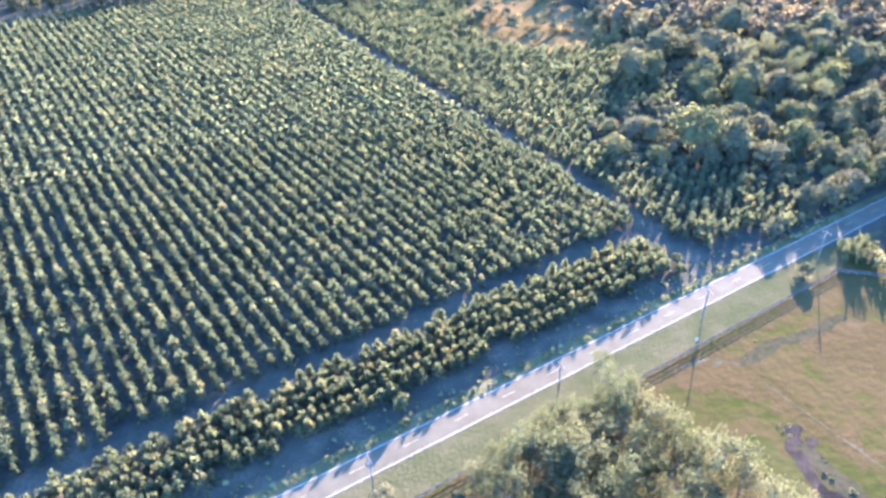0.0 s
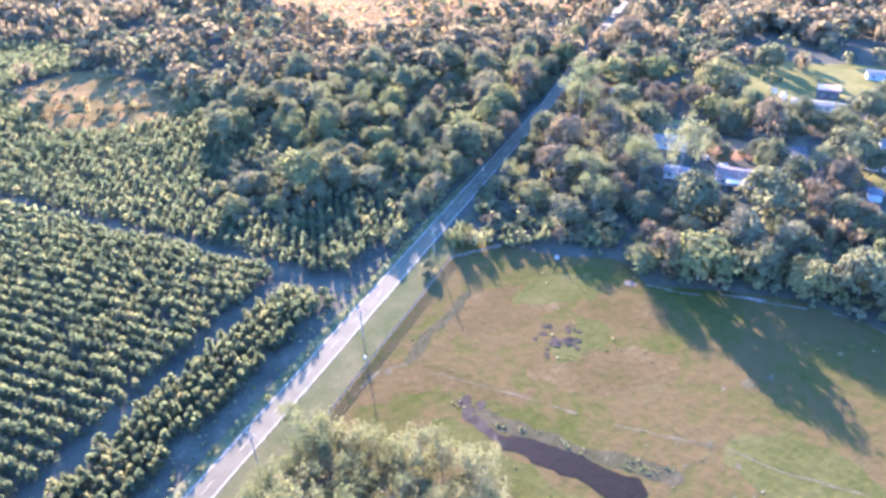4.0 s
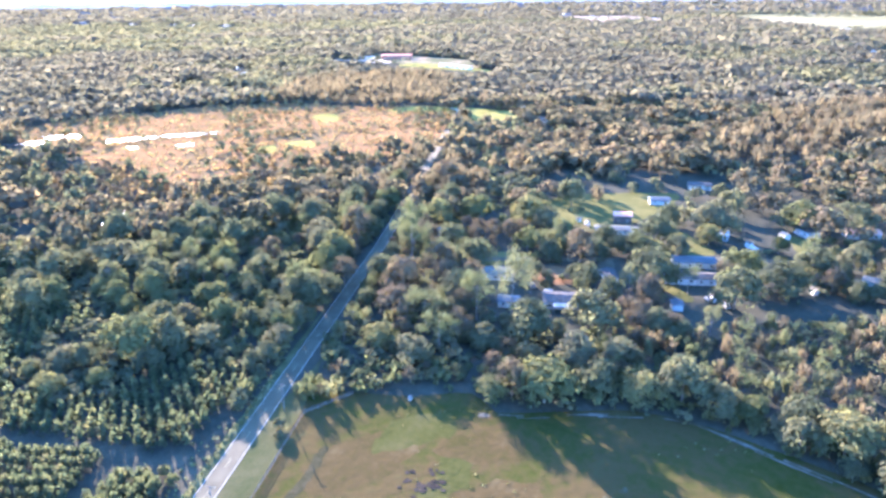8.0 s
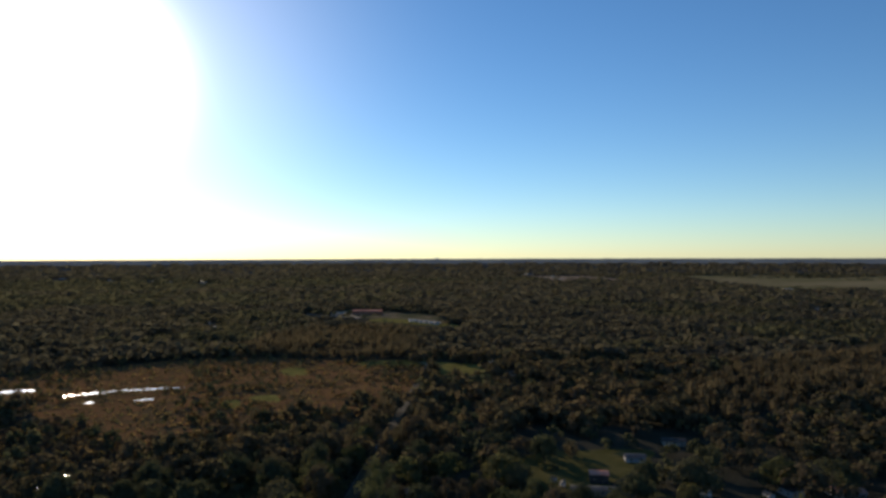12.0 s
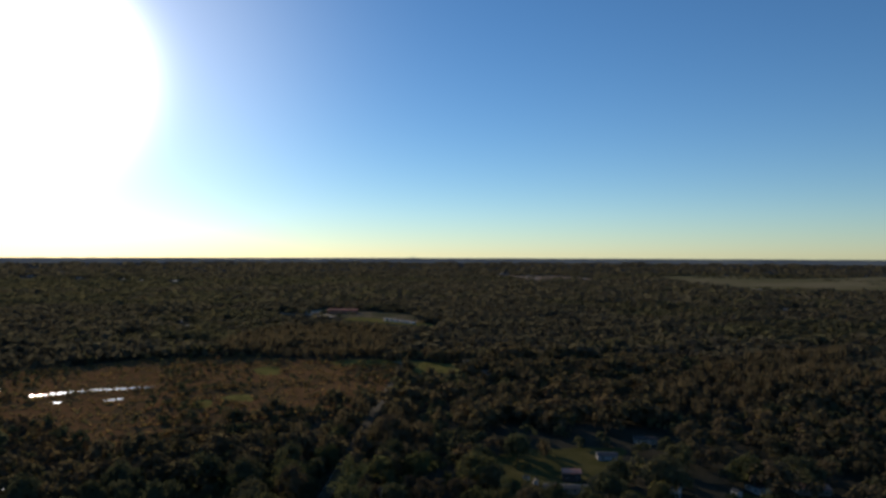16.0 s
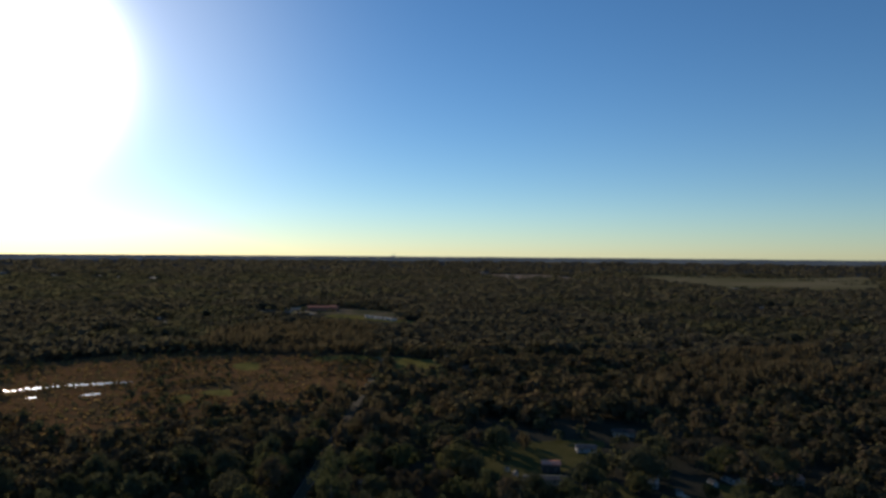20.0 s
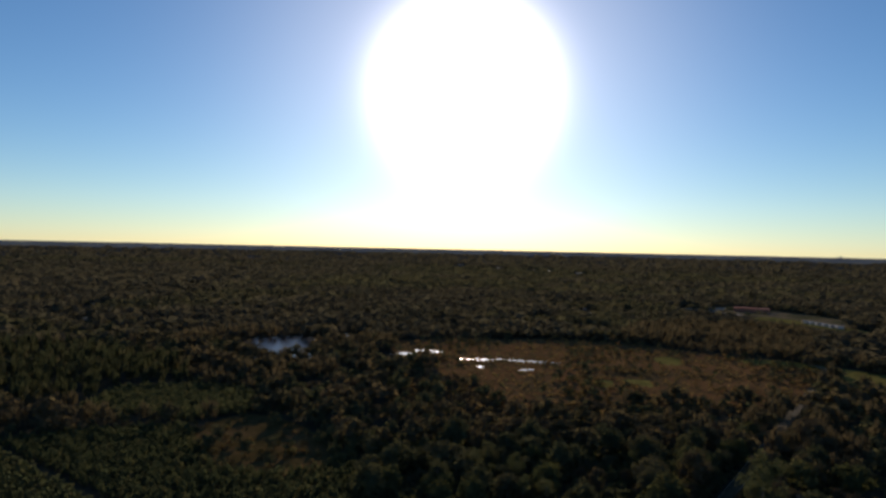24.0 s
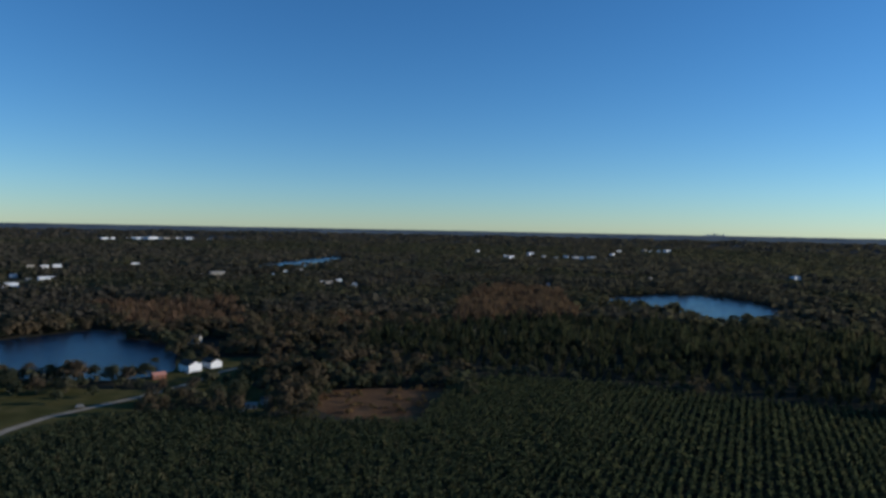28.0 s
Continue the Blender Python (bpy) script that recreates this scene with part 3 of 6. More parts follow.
sheet("rust_clearing", RUST28, 0.08, M_RUST, "rust-brown clearing ringed by trees", "clearing", 6, 3)
sheet("lawn", HOUSE28, 0.07, M_LAWN, "lawn round the white house", "lawn", 6, 2)
sheet("dirt_yard", DIRT28, 0.06, M_LAWN, "open grass by the dirt track", "ground", 6, 2)
for q in OPEN_STRIPS:
    sheet("open_strip", q, 0.2, M_FIELD, "strip of open dry grass between the woods", "field", 8, 5)
for q in FAR_FIELDS:
    sheet("far_field", q, 3.0, M_FIELD if q is FAR_FIELDS[0] else M_FARSAND, "far pale green and brown open field", "field", 60, 30)


def ribbon(name, pts, width, z, mat, label, category, kind="structure", wob=0.0):
    """A strip of even width along a line."""
    p = [Vector((*q, 0)) for q in pts]
    v, f = [], []
    for i, c in enumerate(p):
        d = (p[min(i + 1, len(p) - 1)] - p[max(i - 1, 0)]).normalized()
        s = Vector((-d.y, d.x, 0))
        w = width / 2 * (1 + wob * noise.noise(c * 0.13))
        v += [c + s * w + Vector((0, 0, z)), c - s * w + Vector((0, 0, z))]
        if i:
            f.append((2 * i - 2, 2 * i - 1, 2 * i + 1, 2 * i))
    me = bpy.data.meshes.new(name)
    me.from_pydata([tuple(q) for q in v], [], f)
    me.materials.append(mat)
    return tagged(new(name, me), label, category, kind=kind)


def line(a, b, k):
    return [tuple(np.array(a) + (np.array(b) - np.array(a)) * i / k) for i in range(k + 1)]


ROAD_N = 79.0


def road_n(s):
    """The road leaves its straight line gently in the far woods."""
    return ROAD_N + 0.04 * max(0.0, s - 300.0)


def along(s0, s1, off, step=6.0):
    return [at(q, road_n(q) + off) for q in np.linspace(s0, s1, max(2, round((s1 - s0) / step)))]


ribbon("road", along(-200, 705, 0), 5.8, 0.10, M_ASPHALT, "straight two-lane grey asphalt country road", "road")
for off in (2.62, -2.62):
    ribbon("edge_line", along(-200, 420, off), 0.14, 0.115, M_LINE, "white painted edge line on the road", "road marking")
for k in range(-16, 46):
    ribbon("centre_dash", along(k * 12.0, k * 12.0 + 3.4, 0, 2), 0.1, 0.115, M_YELLOW, "yellow painted centre dash on the road", "road marking")
ribbon("drive", [at(700, 95.5), (650, 300), (664, 322), (690, 330)], 6.0, 0.16, M_DIRT, "pale sandy end of the road by the meadow", "track", wob=0.3)
sand_line = [(152, 64), (153, 62), (155, 58), (158, 50), (163, 41), (168, 30), (173, 18), (174, 7), (170, -6), (167, -16), (163, -30), (158, -44), (150, -64)]
sand_fine = [p for a, q in zip(sand_line, sand_line[1:]) for p in line(a, q, 4)[:-1]]
for a, b, w, off in ((0, 5, 1.3, 0), (1, 4, 0.7, 1.1), (7, 11, 0.5, 0.3), (10, 14, 0.45, -0.7), (16, 20, 0.7, 0.4), (19, 23, 0.5, -0.5), (25, 29, 0.5, 0.2), (29, 35, 1.0, 0.4), (33, 39, 0.8, -0.8), (36, 44, 0.7, 0.7), (44, 48, 0.6, 0), (47, len(sand_fine) - 1, 0.5, 0.5)):
    ribbon("sand_track", [(x + off, y + 0.4 * off) for x, y in sand_fine[a:b + 1]], w, 0.09 + 0.002 * a, M_SAND, "pale sand track along the tree line", "track", wob=1.8)
ribbon("dirt_road", [(-360, 52), (-382, 74), (-396, 96), (-402, 118), (-410, 148), (-417, 168), (-432, 196), (-446, 214), (-452, 236)], 5.0, 0.12, M_DIRT, "pale dirt road curving to the white house", "track", wob=0.4)

# ---------------------------------------------------------------- trees
def cards(c, n, size, aspect, r):
    """Small leaf clumps at c, facing n, as bent four-cornered pieces: vertices and faces."""
    k = len(c)
    n = n / (np.linalg.norm(n, axis=1, keepdims=True) + 1e-9)
    t = np.cross(n, r.normal(size=(k, 3)))
    t /= np.linalg.norm(t, axis=1, keepdims=True) + 1e-9
    b = np.cross(n, t)
    size = np.broadcast_to(size, (k,))[:, None]
    j = lambda: r.uniform(0.65, 1.3, (k, 1))
    v = np.stack([c + t * size * j(), c + b * size * aspect * j() + n * size * 0.25, c - t * size * j(), c - b * size * aspect * j() - n * size * 0.25], 1)
    return v.reshape(-1, 3), np.arange(4 * k).reshape(k, 4)


def lump(c, rx, rz, r, sides=7, rings=(0.0, 0.55, 1.05, 1.6, 2.2)):
    """An uneven rounded mass of leaves, open below."""
    v = []
    for k, a in enumerate(rings):
        for i in range(sides):
            t = 2 * math.pi * (i + 0.5 * (k % 2)) / sides
            q = r.uniform(0.72, 1.2)
            v.append((c[0] + rx * math.sin(a) * math.cos(t) * q, c[1] + rx * math.sin(a) * math.sin(t) * q, c[2] + rz * math.cos(a) * (r.uniform(0.85, 1.1) if k else 1)))
    f = [(k * sides + i, (k + 1) * sides + i, (k + 1) * sides + (i + 1) % sides, k * sides + (i + 1) % sides) for k in range(len(rings) - 1) for i in range(sides)]
    return np.array(v), np.array(f)


def join(parts):
    V, F, o = [], [], 0
    for v, f in parts:
        V.append(v)
        F.append(f + o)
        o += len(v)
    return np.concatenate(V), np.concatenate(F)


def tufts(c, way, length, width, r):
    """Narrow tufts of needles at c that point along way."""
    k = len(c)
    way = way / (np.linalg.norm(way, axis=1, keepdims=True) + 1e-9)
    side = np.cross(way, r.normal(size=(k, 3)))
    side /= np.linalg.norm(side, axis=1, keepdims=True) + 1e-9
    length, width = np.broadcast_to(length, (k,))[:, None], np.broadcast_to(width, (k,))[:, None]
    up = np.cross(side, way) * width * 0.5
    v = np.stack([c, c + way * length * 0.6 + side * width + up, c + way * length, c + way * length * 0.55 - side * width + up], 1)
    return v.reshape(-1, 3), np.arange(4 * k).reshape(k, 4)


def crown_cone(h, w, count, size, seed):
    """A young pine: tufts that point out and up from whorls, with gaps between."""
    r = np.random.default_rng(seed)
    u = r.uniform(0, 1, count) ** 0.85
    z = h * (0.1 + 0.84 * u)
    whorl = np.round(u * 6) * 1.9
    a = whorl + r.integers(0, 5, count) * (2 * np.pi / 5) + r.normal(0, 0.25, count)
    rad = w * 0.5 * (1 - u) ** 0.7 * r.uniform(0.15, 0.8, count)
    c = np.stack([rad * np.cos(a), rad * np.sin(a), z], 1)
    way = np.stack([np.cos(a), np.sin(a), 0.35 + 1.1 * u + r.normal(0, 0.25, count)], 1) + r.normal(0, 0.2, (count, 3))
    ln = size * r.uniform(0.9, 1.6, count) * (1.15 - 0.45 * u)
    core = lump((0, 0, h * 0.36), w * 0.22, h * 0.46, r, 5, (0.0, 0.8, 1.7))
    return join([core, tufts(c, way, ln, ln * 0.34, r)])


def crown_pine(h, w, count, size, seed):
    """A tall pine: an uneven crown on the upper part of a bare trunk."""
    r = np.random.default_rng(seed)
    k = 8
    lz = np.sort(r.uniform(0.42, 0.95, k))
    la = r.uniform(0, 2 * np.pi, k)
    lr = w * 0.28 * (1.25 - lz)
    lc = np.stack([lr * 1.3 * np.cos(la), lr * 1.3 * np.sin(la), lz * h], 1)
    i = r.integers(0, k, count)
    d = r.normal(size=(count, 3))
    d /= np.linalg.norm(d, axis=1, keepdims=True)
    c = lc[i] + d * (w * 0.22) * r.uniform(0.6, 1.1, (count, 1)) * np.array((1, 1, 0.6))
    cores = [lump(lc[q], w * 0.2, w * 0.14, r, 6, (0.0, 0.8, 1.6)) for q in range(k)]
    return join(cores + [cards(c, d + np.array((0, 0, 0.6)) + r.normal(0, 0.4, (count, 3)), size * r.uniform(0.7, 1.3, count), 0.6, r)])


def crown_feather(h, w, count, size, seed):
    """A loose, see-through tree: upright sprays of fine leaves or twigs."""
    r = np.random.default_rng(seed)
    k = 24
    la, lz = r.uniform(0, 2 * np.pi, k), 0.42 + 0.5 * r.uniform(0, 1, k) ** 0.8
    lr = w * 0.5 * np.sqrt(r.uniform(0.02, 1, k)) * np.sqrt(np.clip(1.08 - ((lz - 0.5) / 0.5) ** 2, 0.05, 1))
    lc = np.stack([lr * np.cos(la), lr * np.sin(la), lz * h], 1)
    i = r.integers(0, k, count)
    d = r.normal(size=(count, 3))
    c = lc[i] + d * np.array((0.075 * w, 0.075 * w, 0.05 * h))
    n = d * np.array((1, 1, 0.3)) + r.normal(0, 0.6, (count, 3))
    return cards(c, n, size * r.uniform(0.6, 1.3, count), 0.5, r)


def crown_tuft(h, w, count, size, seed):
    """A low tuft: blades that lean outwards."""
    r = np.random.default_rng(seed)
    a = r.uniform(0, 2 * np.pi, count)
    c = np.stack([0.3 * w * np.cos(a), 0.3 * w * np.sin(a), np.full(count, 0.5 * h)], 1)
    n = np.stack([np.cos(a), np.sin(a), np.full(count, 0.5)], 1) + r.normal(0, 0.3, (count, 3))
    return cards(c, n, size * r.uniform(0.7, 1.3, count), 0.8, r)


def upright(c, face, wide, high, r):
    """Small sprays of twigs or leaves at c that stand upright, facing the level way face."""
    k = len(c)
    face = face * np.array((1, 1, 0.0))
    face /= np.linalg.norm(face, axis=1, keepdims=True) + 1e-9
    side = np.stack([-face[:, 1], face[:, 0], np.zeros(k)], 1)
    lean = np.array((0, 0, 1.0)) + r.normal(0, 0.28, (k, 3))
    wide, high = np.broadcast_to(wide, (k,))[:, None], np.broadcast_to(high, (k,))[:, None]
    j = lambda: r.uniform(0.6, 1.3, (k, 1))
    v = np.stack([c + side * wide * j() - lean * high * 0.2, c + lean * high * j() + face * wide * 0.2, c - side * wide * j() - lean * high * 0.1, c - lean * high * j()], 1)
    return v.reshape(-1, 3), np.arange(4 * k).reshape(k, 4)


def crown_leafy(h, w, count, size, seed, lobes=13, base=0.12, core=0.62):
    """A broad domed crown: fine leaf clumps over lobes set out under a dome, a small dark heart in each."""
    r = np.random.default_rng(seed)
    a, q = r.uniform(0, 2 * np.pi, lobes), np.sqrt(np.linspace(0.02, 1, lobes)) * 0.33
    top = 1 - 0.42 * (q / 0.33) ** 2
    lc = np.stack([q * w * np.cos(a), q * w * np.sin(a), h * (top * 0.8 - r.uniform(0, 0.12, lobes))], 1)
    lr = w * r.uniform(0.15, 0.23, lobes)
    i = r.choice(lobes, count, p=lr ** 2 / (lr ** 2).sum())
    d = r.normal(size=(count, 3)) + lc[i] * np.array((1.2 / w, 1.2 / w, 0))
    d[:, 2] = np.where(d[:, 2] < -0.3, -d[:, 2], d[:, 2])
    d /= np.linalg.norm(d, axis=1, keepdims=True)
    c = lc[i] + d * lr[i][:, None] * r.uniform(0.7, 1.12, (count, 1)) * np.array((1, 1, 0.85))
    skirt = r.uniform(size=count) < 0.22
    c[skirt, 2] *= r.uniform(0.35, 0.8, skirt.sum())
    c[:, 2] = np.clip(c[:, 2], h * base, None)
    whole = (c - np.array((0, 0, 0.3 * h))) * np.array((2.0 / w, 2.0 / w, 1.6 / h))
    leaves = cards(c, 0.4 * d + 0.75 * whole + np.array((0, 0, 0.15)) + r.normal(0, 0.2, (count, 3)), size * r.uniform(0.6, 1.25, count), 0.75, r)
    hearts = [lump(lc[k] - np.array((0, 0, lr[k] * 0.2)), lr[k] * core, lr[k] * core, r, 5, (0.0, 0.9, 1.9)) for k in range(0, lobes, 2)]
    return join(hearts + [leaves])


def crown_spray(h, w, count, size, seed):
    """A tree far off: ragged leaf masses that together make a low dome."""
    r = np.random.default_rng(seed)
    a, q = r.uniform(0, 2 * np.pi, count), np.sqrt(r.uniform(0, 1, count))
    d = np.stack([q * np.cos(a), q * np.sin(a), np.sqrt(1.02 - q * q)], 1)
    c = d * np.array((0.42 * w, 0.42 * w, 0.62 * h)) * r.uniform(0.85, 1.1, (count, 1)) + np.array((0, 0, 0.25 * h))
    c[:, 2] *= np.where(r.uniform(size=count) < 0.25, r.uniform(0.4, 0.9, count), 1)
    return cards(c, d * np.array((1, 1, 0.9)) + r.normal(0, 0.22, (count, 3)), size * r.uniform(0.7, 1.2, count), 0.8, r)


def crown_spire(h, w, count, size, seed):
    """A leafless cypress: narrow upright sprays of grey-brown twigs over a tall thin frame."""
    r = np.random.default_rng(seed)
    a, q = r.uniform(0, 2 * np.pi, count), r.uniform(0, 1, count) ** 0.7
    z = h * (0.35 + 0.5 * r.uniform(0, 1, count)) * (1.05 - 0.25 * q)
    c = np.stack([0.4 * w * q * np.cos(a), 0.4 * w * q * np.sin(a), z], 1)
    return upright(c, c * np.array((1, 1, 0)) + r.normal(0, 0.12 * w, (count, 3)), size * 0.55 * r.uniform(0.6, 1.2, count), size * 1.7 * r.uniform(0.7, 1.3, count), r)


CROWNS = {"leafy": crown_leafy, "spray": crown_spray, "spire": crown_spire, "tuft": crown_tuft, "cone": crown_cone, "pine": crown_pine, "feather": crown_feather}


def trunk_mesh(h, r, seed, limbs=5, top=0.75, spread=0.25):
    q = random.Random(seed)
    bm = bmesh.new()
    a = Vector((0, 0, -0.2))
    pts = [a] + [Vector((q.uniform(-1, 1) * 0.02 * h, q.uniform(-1, 1) * 0.02 * h, h * top * k / 3)) for k in (1, 2, 3)]
    for k in range(3):
        rod(bm, pts[k], pts[k + 1], r * (1 - 0.25 * k), r * (1 - 0.25 * (k + 1)), 6)
    for _ in range(limbs):
        z = q.uniform(0.3, 0.7) * h * top / 0.75
        t = q.uniform(0, 2 * math.pi)
        e = Vector((math.cos(t) * spread * h, math.sin(t) * spread * h, z + 0.18 * h))
        rod(bm, (0, 0, z), e, r * 0.4, r * 0.12, 5)
    me = bpy.data.meshes.new("trunk")
    bm.to_mesh(me)
    bm.free()
    me.materials.append(M_BARK)
    return me


def kinds(crown, n, h, w, count, size, mat, tr, seed, limbs=5, spread=0.25):
    """A few different trees of one kind, as pairs of meshes."""
    out = []
    for k in range(n):
        v, f = CROWNS[crown](h, w, count, size, seed + k)
        out.append((mesh_np("crown", v, f, mat), trunk_mesh(h, tr, seed + k, limbs, 0.8, spread)))
    return out


def plant(name, pair, x, y, scale, turn, label, category, group, sz=1.0):
    ob = thing(name, label, category, Matrix.Translation((x, y, 0.04)) @ Matrix.Rotation(turn, 4, "Z") @ Matrix.Diagonal((scale, scale, scale * sz, 1)), group)
    for nm, me in zip(("crown", "trunk"), pair):
        new(nm, me).parent = ob
    return ob


def wood(name, xy, crown, h, w, count, size, mat, label, variants=6, seed=1, spread=0.25, uneven=0.0):
    """A joined stand of trees: one mesh of many."""
    if not len(xy):
        return None
    r = np.random.default_rng(seed)
    shapes = [CROWNS[crown](h, w, count, size, seed * 31 + k) for k in range(variants)]
    V, F, T, o = [], [], [], 0
    pick = r.integers(0, variants, len(xy))
    for k in range(variants):
        p = xy[pick == k]
        if not len(p):
            continue
        v, f = shapes[k]
        m = len(p)
        a = r.uniform(0, 2 * np.pi, m)
        s = r.uniform(1 - spread, 1 + spread, m) * (1 + uneven * np.clip(broad(p, 38, seed), -1, 1))
        sw = s * r.uniform(0.85, 1.2, m)
        ca, sa = np.cos(a)[:, None], np.sin(a)[:, None]
        x = (v[None, :, 0] * ca - v[None, :, 1] * sa) * sw[:, None] + p[:, :1]
        y = (v[None, :, 0] * sa + v[None, :, 1] * ca) * sw[:, None] + p[:, 1:2]
        zz = v[None, :, 2] * s[:, None] + lift(np.hypot(p[:, 0], p[:, 1]))[:, None]
        V.append(np.stack([x, y, zz], -1).reshape(-1, 3))
        F.append((f[None] + (np.arange(m) * len(v))[:, None, None]).reshape(-1, 4) + o)
        T.append(np.repeat(r.uniform(0, 1, m), len(v)))
        o += m * len(v)
    me = mesh_np(name, np.concatenate(V), np.concatenate(F), mat, np.concatenate(T))
    return tagged(new(name, me), label, "trees", kind="stuff")


def scatter(step, x0, x1, y0, y1, seed, jitter=0.45):
    r = np.random.default_rng(seed)
    gx, gy = np.meshgrid(np.arange(x0, x1, step), np.arange(y0, y1, step))
    p = np.stack([gx.ravel(), gy.ravel()], 1)
    return p + r.uniform(-jitter, jitter, p.shape) * step


def keep_in(p, poly):
    return p[inside(poly, p[:, 0], p[:, 1])]


def keep_out(p, *polys):
    for q in polys:
        p = p[~inside(q, p[:, 0], p[:, 1])]
    return p


def broad(p, scale, seed=0.0):
    """A smooth field of numbers about 0 over the plan."""
    x, y = p[:, 0] / scale, p[:, 1] / scale
    return (np.sin(x * 1.3 + seed) * np.cos(y * 1.1 - seed * 2) + np.sin(x * 0.63 - y * 0.81 + seed * 3) + 0.7 * np.sin(x * 2.1 + y * 1.7 + seed)) / 2.0


# young pines in rows
def rows_of(poly, row_step, tree_step, turn, seed, jitter=0.25):
    r = np.random.default_rng(seed)
    q = np.array(poly)
    c = q.mean(0)
    R = np.hypot(*(q - c).T).max() + 5
    a = np.arange(-R, R, row_step)
    b = np.arange(-R, R, tree_step)
    g = np.stack(np.meshgrid(a, b), -1).reshape(-1, 2)
    g = g + r.normal(0, jitter, g.shape)
    ct, st = math.cos(turn), math.sin(turn)
    p = np.stack([g[:, 0] * ct - g[:, 1] * st, g[:, 0] * st + g[:, 1] * ct], 1) + c
    return keep_in(p, poly)


ROW_TURN = radians(22.0)
field = rows_of(FIELD, 4.0, 1.9, ROW_TURN, 3)
gap = rng.uniform(size=len(field)) > 0.06
field = field[gap]
far = np.hypot(field[:, 0], field[:, 1])
wood("young_pine_rows", field[far < 230], "cone", 4.4, 2.9, 46, 0.72, L_PINE, "rows of bushy young green pines in a plantation", 8, 11, 0.2)
wood("young_pine_rows", field[far >= 230], "cone", 4.3, 3.0, 10, 1.3, L_PINE, "far rows of bushy young green pines in a plantation", 6, 12, 0.2)

belt = rows_of(BELT, 3.0, 2.0, ROAD_ANGLE + math.pi / 2, 5, 0.35)
bs = belt @ U
near_belt = (bs > 0) & (bs < 112)
pines = kinds("cone", 6, 4.4, 3.2, 80, 0.72, L_PINE, 0.07, 40, 4, 0.12)
for k, (x, y) in enumerate(belt[near_belt][:300]):
    plant("young_pine", pines[k % 6], x, y, rng.uniform(0.75, 1.1), rng.uniform(0, 6.28), "bushy young green pine in the roadside belt", "tree", "young pines beside the road")
wood("young_pine_belt", belt[~near_belt], "cone", 4.4, 3.2, 50, 0.8, L_PINE, "belt of bushy young pines beside the road", 6, 14, 0.2)

field2 = keep_out(rows_of(FIELD2, 3.3, 2.9, ROAD_ANGLE + 0.6, 6, 0.25), THICKET, CLEARING, [at(130, 80), at(168, 80), at(168, 91), at(130, 93)])
wood("young_pine_block", field2, "cone", 4.0, 2.9, 44, 0.76, L_PINE, "block of uneven young pines across the lane", 6, 15, 0.3)

field3 = rows_of(FIELD3, 3.3, 2.9, ROAD_ANGLE + 0.6, 8, 0.25)
wood("young_pine_block", field3, "cone", 4.2, 3.0, 16, 1.2, L_PINE, "far block of uneven young pines beyond the clearing", 6, 17, 0.3)

# woods
RUST_VIEW = [(-352, 242), (-325, 205), (-280, 192), (-248, 212), (-252, 255), (-296, 306), (-322, 306), (-342, 276)]
SOLID = [RUST_VIEW, PASTURE, FIELD, BELT, FIELD2, FIELD3, MARSH, CLEARING, SCRUBLAND, SCHOOL, MEADOW, RUST28, HOUSE28, DIRT28, *OPEN_STRIPS, *LAKES, *WATERS]
NO_ROAD = [at(-400, 70), at(166, 70), at(185, 73), at(330, 74), at(440, 78.5), at(560, 85), at(700, 90), at(700, 98), at(560, 93), at(440, 88), at(330, 85), at(190, 84.5), at(160, 88), at(-400, 88)]
LANES = [at(-330, 86), at(150, 86), at(142, 440), at(120, 460), at(120, 120), at(-330, 114)]
BEHIND = [(-5000, -5000), (5000, -5000), (5000, -1300), (600, -180), (150, -140), (-300, -20), (-900, 0), (-5000, 400)]
BRUSH = [(187, 30), (212, 26), (238, 1), (268, -50), (262, -120), (186, -110), (180, -40), (182, -20), (182, 5)]
